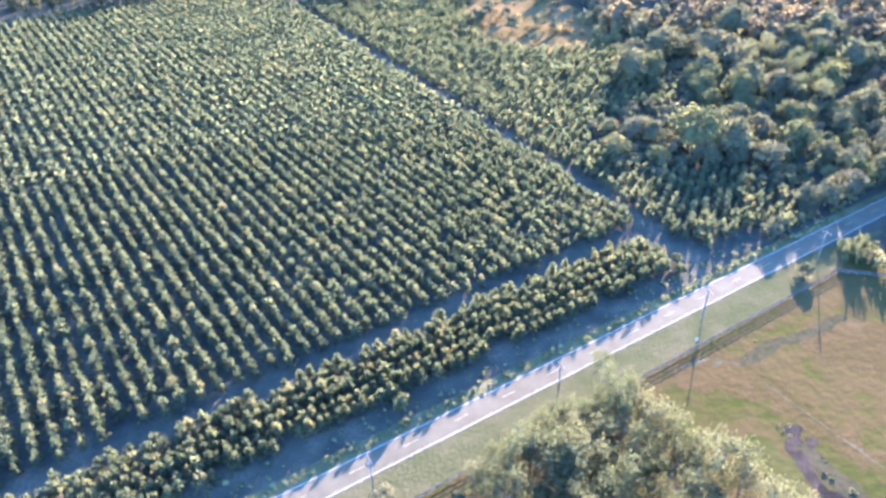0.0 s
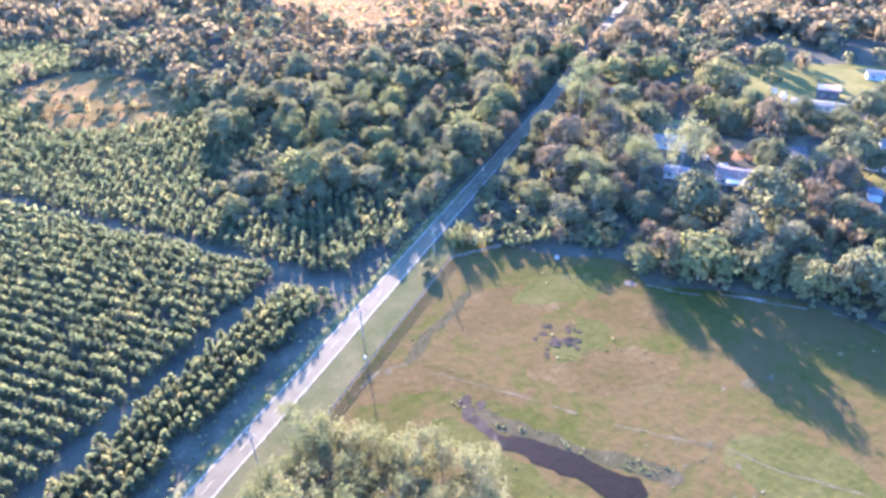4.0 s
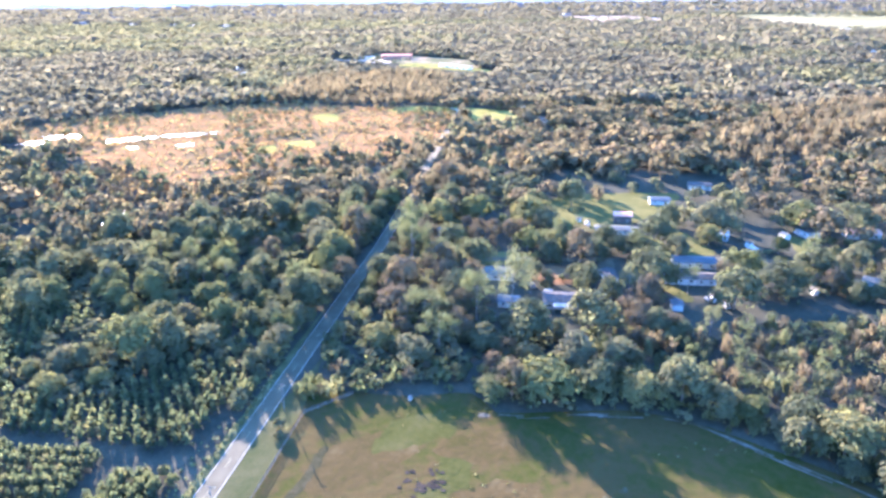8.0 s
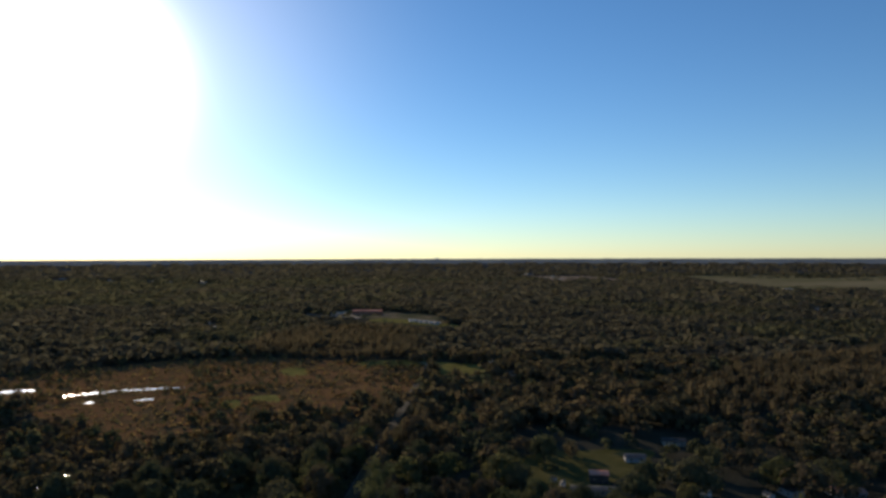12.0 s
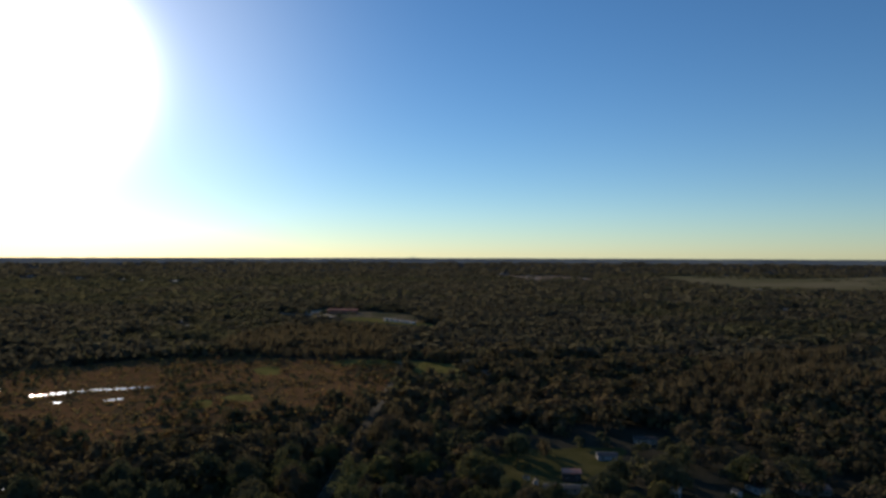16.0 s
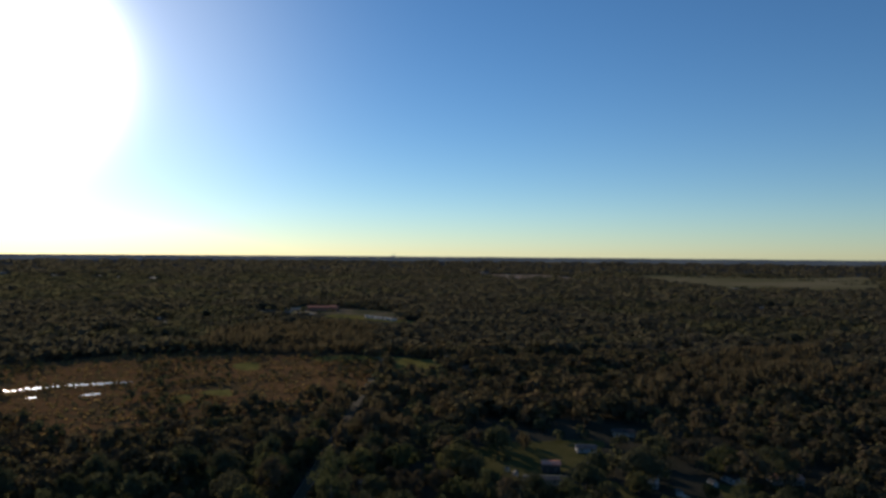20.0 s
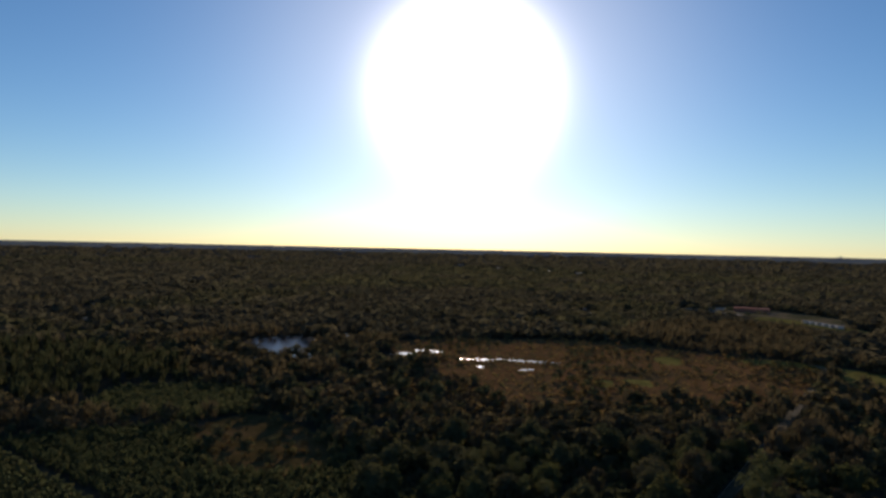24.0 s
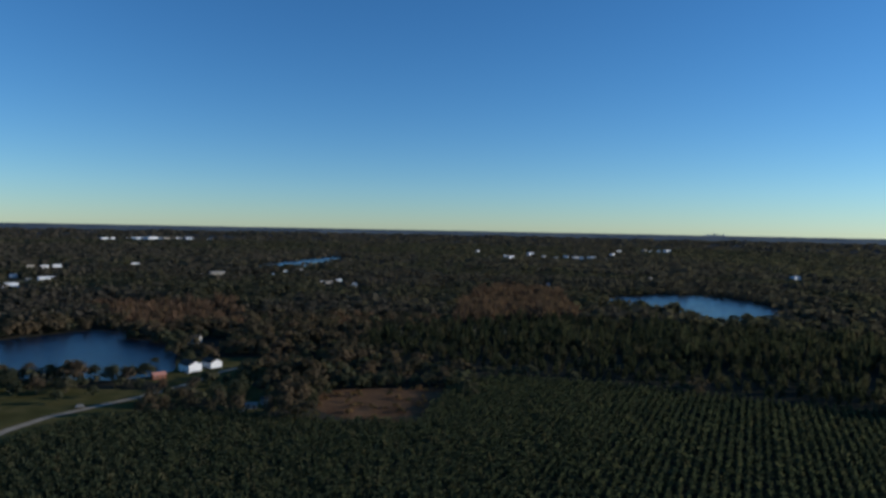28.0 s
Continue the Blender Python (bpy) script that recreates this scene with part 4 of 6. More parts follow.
# houses: x, y, turn from the cross-road line in degrees, length, width, wall height, roof, walls, label
# Some roofs get darker materials that put tree shade into their colour.
HOUSES = [
    (250, 98, 90, 15, 8, 3.0, M_ROOFGREY, M_BEIGE, "single-storey house with a pale grey metal roof"),
    (226, 83, 90, 8, 6, 2.6, M_ROOFBLUE, M_BEIGE, "small shed with a blue-grey metal roof"),
    (236, 62, 92, 19, 10, 3.0, M_ROOFDARK, M_BEIGE, "low house with a dark shingle roof and white awning"),
    (267, 53, 6, 10, 5, 3.0, M_ROOFDARK, M_WHITE, "house with a bright white gable wall"),
    (279, 22, 91, 20, 7, 3.0, M_ROOFDARK, M_WHITE, "long white mobile home with a dark flat roof"),
    (250, 23, 0, 5, 4, 2.4, M_ROOFBLUE, M_WHITE, "small white garden shed"),
    (328, 64, 90, 21, 6, 2.8, M_ROOFGREY, M_BEIGE, "long mobile home with a grey roof"),
    (347, 65, 90, 9, 7, 4.5, M_ROOFRUST, M_ROOFDARK, "tall dark barn with a reddish roof"),
    (289, 143, 80, 11, 8, 2.8, M_ROOFGREY, M_BEIGE, "house with a pale metal roof under trees"),
    (362, 117, 85, 6, 5, 2.8, M_ROOFDARK, M_WHITE, "small white house among oaks"),
    (390, 53, 90, 11, 7, 2.8, M_ROOFBLUE, M_WHITE, "white house with a blue-grey roof"),
    (364, -23, 20, 10, 7, 3.2, M_ROOFDARK, M_WHITE, "house with a white gable wall"),
    (372, -47, 90, 15, 8, 3.0, M_ROOFRUST, M_BEIGE, "house with a reddish roof"),
    (305, -47, 60, 8, 6, 2.8, M_ROOFGREY, M_WHITE, "small white shed among trees"),
    (433, 36, 85, 13, 8, 2.8, M_ROOFDARK, M_BEIGE, "house with a grey roof among trees"),
    (340, 14, 70, 4.5, 3.5, 2.4, M_ROOFWHITE, M_WHITE, "white outbuilding among trees"),
    (327, 0, 30, 3.6, 3, 2.3, M_ROOFWHITE, M_WHITE, "white garden shed among trees"),
    (299, 23, 91, 18, 8, 2.8, M_ROOFBLUE, M_BEIGE, "long low house with a blue-grey roof under oaks"),
    (660, 233, 20, 5, 5, 6.5, M_ROOFGREY, M_WHITE, "tall white building by the far end of the road"),
    (622, 198, 85, 14, 8, 3.0, M_ROOFGREY, M_BEIGE, "house with a pale roof near the far end of the road"),
    (46, 53, 112, 13, 9, 3.0, M_ROOFBLUE, M_BEIGE, "house with a blue metal roof hidden in the grove"),
    (-463, 200, -8, 13, 10, 5.0, M_ROOFDARK, M_SUNLITWHITE, "white two-storey house with gables"),
    (-466, 217, -8, 12, 9, 4.2, M_ROOFDARK, M_SUNLITWHITE, "white wing of the large house"),
    (-452, 174, 70, 8, 6, 2.8, M_ROOFRUST, M_BRICKRED, "red-brown barn beside the lawn"),
    (-346, 186, 40, 6, 3, 2.6, M_ROOFWHITE, M_WHITE, "white trailer beside the clearing"),
    (-349, 197, 20, 6, 4, 3.0, M_ROOFDARK, M_WHITE, "white shed beside the clearing"),
    (-570, 249, 30, 9, 8, 5.0, M_ROOFDARK, M_WHITE, "white house by the lake woods"),
    (-530, 384, 20, 9, 7, 4.0, M_ROOFGREY, M_WHITE, "white house on the far street"),
    (-516, 421, 60, 12, 7, 3.5, M_ROOFGREY, M_BEIGE, "house on the far street"),
    (-520, 398, 60, 10, 7, 3.5, M_ROOFWHITE, M_WHITE, "white-roofed house on the far street"),
]
FAR_HOMES = [(-1194, 224, 30), (-1310, 304, 30), (-1430, 276, 14), (-1691, 358, 20), (-1702, 382, 16), (-1690, 409, 20), (-1686, 579, 24), (-1305, 606, 34), (-1236, 703, 12), (-1323, 801, 26), (-1023, 684, 12), (-961, 697, 12), (-1044, 723, 12), (-761, 1344, 12), (-580, 1668, 32), (-771, 996, 9)]
FAR_TOWN = [(-1434, 1434, 16), (-2125, 2218, 18), (-1590, 1826, 50), (-1857, 2268, 36), (-1606, 2043, 24), (-1524, 2006, 20), (-1573, 2134, 26), (-1496, 2083, 30), (-1484, 2116, 26), (-1469, 2156, 40), (-1645, 2571, 30), (-1915, 3044, 34), (-1925, 3322, 40), (-1844, 3321, 34), (-1827, 3387, 44), (-1184, 2318, 16), (-1236, 2089, 16), (-1730, 2100, 20), (-1760, 1990, 16), (-1420, 2180, 18), (-1690, 1830, 14)]
FAR_WORKS = [(-4453, 1329, 34), (-4460, 1380, 22), (-4536, 1532, 30), (-4483, 1541, 26), (-4490, 1589, 44), (-4497, 1634, 60), (-4511, 1700, 26), (-4511, 1730, 40), (-4522, 1810, 24), (-4534, 1892, 36), (-4388, 1978, 16)]
FAR_EAST = [(2281, 2701, 50), (2232, 2093, 70), (2260, 2300, 50), (2290, 2450, 50), (2388, 3173, 60), (3117, 758, 60), (3500, 900, 80), (3945, 1169, 70), (2600, -480, 40), (2480, -150, 60), (3300, 560, 50), (1560, -170, 26), (1590, -150, 18), (1480, 420, 14), (840, 760, 12), (900, 830, 12), (130, 978, 14), (169, 1193, 14)]
FAR_BUILDINGS = FAR_HOMES + FAR_TOWN + FAR_WORKS + FAR_EAST
PADS = []
SUN_WAY, SUN_SIDE = np.array((0.613, 0.79)), np.array((-0.79, 0.613))
for x, y, _, L, *_ in HOUSES:
    d = math.hypot(x, y)
    if x < -440:
        PADS.append([tuple(np.array((x, y)) + SUN_WAY * q + SUN_SIDE * w * 8) for q, w in ((-6, -1), (-6, 1), (42, 1), (42, -1))])
    deep = 0.1 if (x, y) in ((236, 62), (267, 53), (250, 98)) else 0.045
    a, c = np.array((x, y)) / d, np.array((-y, x)) / d
    if d > 150:
        PADS.append([tuple(np.array((x, y)) + a * q + c * w * (L * 0.45 + 3)) for q, w in ((7, -1), (7, 1), (-deep * d, 0.8), (-deep * d, -0.8))])
for x, y, L in FAR_BUILDINGS:
    x, y = beyond(x, y)
    d = math.hypot(x, y)
    a, c = np.array((x, y)) / d, np.array((-y, x)) / d
    PADS.append([tuple(np.array((x, y)) + a * q + c * w * (L * 0.5 + 8)) for q, w in ((25, -1), (25, 1), (-0.07 * d, 1), (-0.07 * d, -1))])
PADS.append([(224, 32), (246, 28), (262, 22), (272, -10), (285, -50), (268, -52), (240, 2)])
PADS.append([(604, 228), (600, 268), (634, 292), (592, 266), (565, 250), (572, 218)])
PADS.append([(1025, 395), (1065, 500), (1080, 640), (1100, 775), (990, 700), (955, 600), (920, 470), (915, 385)])
PADS.append([(143, 78), (158, 78), (158, 93), (143, 93)])
PADS.append([(352, 698), (384, 698), (358, 640), (330, 644)])
PADS.append([(334, 570), (357, 554), (330, 512), (310, 526)])
for q in (YARDS[2], YARDS[3], YARDS[4]):
    a, c = np.mean(q, 0), SUN_WAY * 34
    PADS.append([tuple(np.array(v) + c) if (np.array(v) - a) @ SUN_WAY > 0 else v for v in q])
STREET = [at(250, 20), at(282, 22), at(290, -60), at(330, -100), at(322, -110), at(280, -70), at(268, 6), at(250, 10)]


def free(p):
    p = keep_out(p, *SOLID, NO_ROAD, LANES, BEHIND, STREET, *PADS)
    open_yard = np.any([inside(q, p[:, 0], p[:, 1]) for q in YARDS], 0)
    return p[~open_yard | (np.sin(p[:, 0] * 12.9 + p[:, 1] * 7.3) > 0.3)]


oaks = kinds("leafy", 8, 11.0, 14.0, 1050, 0.5, L_OAK, 0.3, 60)
pale_oaks = kinds("leafy", 4, 10.0, 13.0, 1100, 0.46, L_PALE, 0.3, 70)
feathers = kinds("feather", 7, 12.0, 8.0, 1900, 0.2, L_OLIVE, 0.16, 80, 7, 0.16)
browns = kinds("leafy", 5, 11.5, 11.0, 1000, 0.31, L_BROWN, 0.18, 90, 8, 0.2)
tallpines = kinds("pine", 5, 15.0, 7.0, 300, 0.5, L_TALLPINE, 0.2, 100, 4, 0.12)
bushes = kinds("leafy", 4, 3.6, 4.4, 200, 0.42, L_OAK, 0.1, 110, 4)
pale_bushes = kinds("leafy", 3, 3.4, 3.8, 200, 0.4, L_PALE, 0.1, 115, 4)


def turn():
    return rng.uniform(0, 6.28)


# the grove between pasture and road
GROVE = [(8, 62), (24, 72), (42, 79), (54, 82), (60, 72), (66, 60), (69, 48), (56, 36), (46, 34), (34, 44), (16, 54)]
grove = keep_out(keep_in(scatter(4.3, 0, 90, 10, 95, 21), GROVE), [(41.5, 50), (50, 50), (50, 57), (41.5, 57)])
for k, (x, y) in enumerate(grove):
    e = rng.uniform()
    if e < 0.78:
        plant("feathery_tree", feathers[k % 7], x, y, rng.uniform(0.95, 1.4), turn(), "tall olive-green feathery tree in the roadside grove", "tree", "trees of the roadside grove")
    elif e < 0.9:
        plant("bare_tree", browns[k % 5], x, y, rng.uniform(0.6, 0.95), turn(), "half-bare brown tree in the roadside grove", "tree", "trees of the roadside grove")
    else:
        plant("pine_tree", tallpines[k % 5], x, y, rng.uniform(0.55, 0.8), turn(), "slim green pine in the roadside grove", "tree", "trees of the roadside grove")
for k, (x, y) in enumerate([(64, 43), (67, 40), (69, 37), (71, 36), (66, 36), (60, 31)]):
    plant("pine_tree", feathers[k % 7], x, y, rng.uniform(0.5, 0.65), turn(), "slim bare-stemmed pine at the edge of the grove", "tree", "trees of the roadside grove")
plant("bare_tree", browns[2], 73, 30, 0.75, 1.0, "pale bare tree at the edge of the pasture", "tree", "trees of the roadside grove")
plant("oak_tree", oaks[3], 79, 24, 0.55, 2.0, "small round green tree on the pasture", "tree", "trees of the roadside grove")
plant("feathery_tree", feathers[2], *at(80, 70.5), 0.72, 0.4, "light green feathery tree at the road's edge", "tree", "trees of the roadside grove", 1.15)
plant("oak_tree", pale_oaks[1], *at(79, 64), 0.6, 0.9, "small pale green tree beside the fence", "tree", "trees of the roadside grove", 1.1)
plant("oak_tree", oaks[1], *at(26, 68), 0.5, 0.9, "dark green tree beside the fence", "tree", "trees of the roadside grove", 1.1)
# single shrubs and trees along the road
for s_, n_, sc, pair, lab in ((40.7, 88, 1.25, pale_bushes[0], "yellow-green shrub on the road verge"), (124, 89, 1.0, pale_bushes[1], "yellow-green bush at the lane mouth"), (127, 93, 0.9, pale_bushes[2], "yellow-green bush at the lane mouth"), (150, 71, 1.1, bushes[1], "small leafy tree beside the road"), (146, 70, 0.7, bushes[0], "small leafy tree beside the road"), (157.5, 87.5, 1.5, bushes[2], "bushy shrub at the road's edge"), (167, 88, 0.55, bushes[3], "bushy shrub at the road's edge"), (176, 88, 0.9, bushes[0], "bushy tree at the road's edge"), (168, 72, 1.2, pale_bushes[2], "yellow-green bush at the pasture corner")):
    plant("roadside_shrub", pair, *at(s_, n_), sc, turn(), lab, "shrub", "shrubs along the road")
# trees on the pasture's edge
for x, y, sc, sz, pair in ((160, 64, 0.78, 0.95, pale_oaks[0]), (167, 49, 1.55, 0.8, pale_oaks[1]), (178, 37, 0.95, 1.0, oaks[7]), (192, 33, 1.0, 1.0, oaks[0]), (178, 23, 1.05, 0.95, pale_oaks[3]), (184, 12, 1.15, 1.0, oaks[4]), (181, 1, 0.85, 0.9, oaks[2]), (182, -8, 0.8, 0.9, pale_oaks[0]), (183, -19, 0.9, 0.95, oaks[6]), (176, -30, 1.3, 0.85, pale_oaks[2]), (172, -46, 1.1, 1.0, oaks[2]), (168, 78, 0.4, 0.9, oaks[1]), (182, 60, 0.8, 0.9, oaks[3]), (188, 46, 1.1, 1.0, oaks[5])):
    plant("oak_tree", pair, x, y, sc * 1.08, turn(), "broad round oak at the edge of the pasture", "tree", "oaks along the pasture", sz * 1.18)
plant("bare_tree", browns[1], 366, 176, 1.7, 0.3, "large brown bare cypress near the road", "tree", "trees of the near woods")
# thicket among the young pines
for x, y, sc, sz, pair in ((104, 186, 0.9, 1.05, pale_oaks[0]), (118, 198, 0.75, 1.1, oaks[1]), (122, 192, 0.7, 1.2, oaks[2]), (135, 184, 1.75, 0.95, pale_oaks[3]), (142, 176, 1.1, 1.2, oaks[4]), (116, 178, 0.7, 1.0, pale_oaks[2]), (130, 172, 0.75, 1.1, oaks[6]), (150, 166, 0.9, 1.0, oaks[7]), (152, 190, 1.0, 1.1, oaks[0]), (110, 204, 0.6, 1.0, pale_oaks[3])):
    plant("oak_tree", pair, x, y, sc, turn(), "rounded bushy tree among the young pines", "tree", "trees of the thicket", sz)

p = keep_in(scatter(4.2, 90, 230, 110, 320, 44), THICKET)
wood("thicket_brush", p, "leafy", 3.8, 5.2, 50, 0.55, L_OAK, "dense brush among the young pines", 6, 45, 0.4)
# the large trees round the houses, along the road and in the woods across it: x, y, crown width, kind
SINGLE_OAKS = [
    [(216, 47, 19, "o"), (267, 36, 20, "o"), (285, 96, 11, "p"), (287, 82, 11, "p"), (274, 68, 14, "b"), (201, 67, 16, "o"), (321, 107, 21, "p"), (318, 136, 15, "p"), (259, 3, 18, "o"), (276, -14, 21, "o"), (320, 43, 17, "o"), (350, 19, 22, "o"), (374, -20, 19, "p"), (379, -42, 23, "o"), (380, 14, 15, "o"), (290, 2, 16, "p"), (300, -24, 18, "o"), (243, 47, 11, "o"), (206, 88, 10, "f"), (232, 101, 10, "b"), (348, 42, 12, "o"), (340, 112, 15, "o"), (366, 98, 14, "o")],
    [(222, 137, 14, "o"), (199, 117, 17, "b"), (194, 103, 12, "f"), (176, 112, 12, "p"), (170, 97, 14, "o"), (181, 91, 11, "f"), (251, 111, 13, "o"), (273, 130, 12, "o"), (300, 150, 14, "p"), (366, 176, 24, "b"), (212, 122, 15, "b"), (236, 118, 13, "b"), (246, 137, 13, "f"), (190, 78, 13, "o"), (216, 78, 12, "f"), (226, 110, 12, "b"), (264, 148, 12, "o"), (330, 158, 14, "o")],
    [(281, 190, 18, "p"), (274, 211, 18, "o"), (269, 233, 17, "o"), (236, 172, 14, "p"), (224, 167, 13, "p"), (189, 153, 14, "o"), (185, 255, 22, "o"), (166, 266, 18, "o"), (206, 210, 12, "p"), (230, 225, 14, "o"), (203, 186, 12, "o"), (250, 190, 15, "o"), (225, 240, 11, "p"), (140, 246, 13, "o"), (166, 146, 9, "p"), (262, 176, 13, "b"), (214, 152, 10, "b"), (302, 205, 14, "o"), (316, 190, 13, "p"), (246, 262, 15, "o"), (212, 285, 17, "o")],
]
KIND_OF = {"o": (oaks, 14.0, "oak_tree", "round-crowned green oak in the roadside woods"), "p": (pale_oaks, 13.0, "oak_tree", "pale green round-crowned tree in the roadside woods"), "b": (browns, 11.0, "bare_tree", "brown half-bare tree in the roadside woods"), "f": (feathers, 7.8, "feathery_tree", "olive-green feathery tree in the roadside woods")}
placed = np.array([(x, y, w) for q in SINGLE_OAKS for x, y, w, _ in q])
for k, (x, y, w, kd) in enumerate(e for q in SINGLE_OAKS for e in q):
    pairs, wide, nm, lab = KIND_OF[kd]
    plant(nm, pairs[k % len(pairs)], x, y, 1.22 * w / wide, turn(), lab, "tree", "trees of the near woods", min(1.2, 17.0 / w) * rng.uniform(0.95, 1.1) * (0.6 if 150 < x < 200 and 74 < y < 128 else 1.0))
# the trees between them
HEROES = [(160, 64), (167, 49), (163, 44), (171, 54), (178, 37), (178, 23), (184, 12), (181, 1), (182, -8), (183, -19), (176, -30), (172, -46), (168, 78), (182, 60), (188, 46)]


def clear_of_placed(p, share):
    gap = np.min([np.hypot(p[:, 0] - x, p[:, 1] - y) - w * share for x, y, w in placed], 0)
    return p[(gap > 0) & (np.min([np.hypot(p[:, 0] - x, p[:, 1] - y) for x, y in HEROES], 0) > 7)]


p = clear_of_placed(keep_out(free(scatter(8.2, 120, 340, -70, 290, 31)), BRUSH), 0.62)
p = p[np.hypot(p[:, 0], p[:, 1]) < 340]
hood, across = inside(NEIGHBOURS, p[:, 0], p[:, 1]), p @ N > 86
p = p[rng.uniform(size=len(p)) < np.where(hood, 0.68, np.where(across, 0.55, 0.8))]
pb = broad(p, 40)
d = np.hypot(p[:, 0], p[:, 1])
gap_low = inside([(150, 56), (162, 58), (170, 66), (190, 95), (180, 114), (150, 112)], p[:, 0], p[:, 1])
edge = np.hypot(p[:, 0] - 148, p[:, 1] - 104)
for k, ((x, y), b) in enumerate(zip(p, pb)):
    s_, n_ = x * U[0] + y * U[1], x * N[0] + y * N[1]
    low = 0.42 if edge[k] < 22 else 0.4 if gap_low[k] or (165 < s_ < 206 and 82 < n_ < 108) else 1.0
    if 160 < s_ < 460 and 62 < n_ - road_n(s_) + ROAD_N < 79:
        low = min(low, 0.55)
    e = b + rng.normal(0, 0.35)
    kd = "b" if e > 0.45 else "p" if e < -0.75 else "f" if rng.uniform() < 0.3 else "o"
    pairs, wide, nm, lab = KIND_OF[kd]
    plant(nm, pairs[k % len(pairs)], x, y, low * rng.uniform(0.6, 1.15), turn(), lab, "tree", "trees of the near woods", rng.uniform(0.95, 1.3))
# rows of trees close to both sides of the road
for k, s_ in enumerate(np.arange(178, 452, 7.5)):
    for side in (-1, 1):
        off = rng.uniform(9.5, 13) if side > 0 else -rng.uniform(8.5, 12)
        if rng.uniform() < 0.25 or (side < 0 and s_ < 200):
            continue
        x, y = at(s_ + rng.uniform(-2, 2), road_n(s_) + off)
        pairs, wide, nm, lab = KIND_OF["oopbf"[int(rng.integers(5))]]
        plant(nm, pairs[k % len(pairs)], x, y, rng.uniform(0.55, 0.9) * (1.0 if side > 0 else 0.8), turn(), lab, "tree", "trees of the near woods", rng.uniform(0.95, 1.3))
u = keep_out(free(scatter(4.6, 112, 360, -80, 330, 34)), BRUSH)
u = u[np.hypot(u[:, 0], u[:, 1]) < 380]
hood = inside(NEIGHBOURS, u[:, 0], u[:, 1])
u = u[~hood | (rng.uniform(size=len(u)) < 0.3)]
e = broad(u, 22, 5.0) + rng.normal(0, 0.35, len(u))
wood("undergrowth", u[e < -0.1], "leafy", 3.4, 5.6, 24, 0.72, L_OAK, "dense green undergrowth in the roadside woods", 8, 46, 0.45)
wood("undergrowth", u[(e >= -0.1) & (e < 0.45)], "leafy", 3.2, 5.0, 24, 0.66, L_PALE, "light green undergrowth in the roadside woods", 8, 48, 0.45)
wood("undergrowth", u[e >= 0.45], "spire", 4.6, 4.6, 34, 0.75, L_OLIVE, "olive and tan undergrowth in the roadside woods", 8, 47, 0.45)
# brush beyond the sand track
p = keep_out(keep_in(scatter(4.6, 170, 280, -130, 40, 35), BRUSH), *PADS)
e = rng.uniform(size=len(p))
wood("brush", p[e < 0.3], "feather", 6.6, 5.2, 150, 0.38, L_OLIVE, "olive-green brush beyond the sand track", 6, 36, 0.4)
wood("brush", p[(e >= 0.3) & (e < 0.55)], "spire", 8.0, 4.2, 80, 0.55, L_OLIVE, "slender olive-green saplings beyond the sand track", 6, 39, 0.4)
wood("brush", p[(e >= 0.55) & (e < 0.72)], "leafy", 5.0, 5.4, 90, 0.45, L_OAK, "dense green brush beyond the sand track", 6, 37, 0.4)
wood("brush", p[e >= 0.72], "spire", 8.0, 4.0, 76, 0.5, L_BROWN, "slender rust-brown saplings beyond the sand track", 6, 38, 0.4)

# middle distance
p = keep_out(free(scatter(10.6, -800, 800, -170, 800, 51)), BRUSH)
d = np.hypot(p[:, 0], p[:, 1])
done = (p[:, 0] > 112) & (p[:, 0] < 348) & (p[:, 1] > -78) & (p[:, 1] < 298) & (d < 345)
p = p[~done & (d < 760)]
tp = inside(PINEWOOD, p[:, 0], p[:, 1])
hood = inside(NEIGHBOURS, p[:, 0], p[:, 1])
ok = ~tp & (~hood | (rng.uniform(size=len(p)) < 0.5)) & (np.min([np.hypot(p[:, 0] - x, p[:, 1] - y) - w * 0.5 for x, y, w in placed], 0) > 0)
pw = p[tp]
pwn = np.hypot(pw[:, 0], pw[:, 1]) < 560
wood("tall_pine_woods", pw[pwn], "spire", 14.0, 7.5, 26, 1.5, L_TALLPINE, "dense dark pine woods beyond the plantation", 8, 52, 0.2, 0.2)
wood("tall_pine_woods", pw[~pwn], "spire", 13.5, 9.0, 16, 2.2, L_TALLPINE, "dense dark pine woods by the lake", 8, 56, 0.25, 0.25)
rest = p[ok]
rest = rest[broad(rest, 24, 9.0) > -0.8]
cyp = np.any([inside(q, rest[:, 0], rest[:, 1]) for q in CYPRESS], 0)
b = broad(rest, 70, 2.0) * 0.35 + rng.normal(0, 0.15, len(rest)) + cyp
dd = np.hypot(rest[:, 0], rest[:, 1])
nl = dd < 440
oak = b < 0.35
tall = rng.uniform(size=len(rest)) < np.where(broad(rest, 45, 3.0) > -0.2, 0.5, 0.25)
wood("oak_woods", rest[oak & nl & tall], "leafy", 13.5, 18.0, 170, 0.95, L_WOODS, "broad oaks in the middle distance", 8, 53, 0.28, 0.15)
wood("oak_woods", rest[oak & nl & ~tall], "leafy", 7.5, 9.5, 60, 0.9, L_OAK, "smaller green trees between the oaks", 8, 50, 0.4, 0.2)
wood("oak_woods", rest[oak & ~nl & tall], "leafy", 13.0, 18.5, 64, 1.6, L_WOODS, "broad oaks farther off", 10, 54, 0.28, 0.15)
wood("oak_woods", rest[oak & ~nl & ~tall], "leafy", 7.5, 10.0, 24, 1.5, L_OAK, "smaller trees between the oaks farther off", 8, 49, 0.4, 0.2)
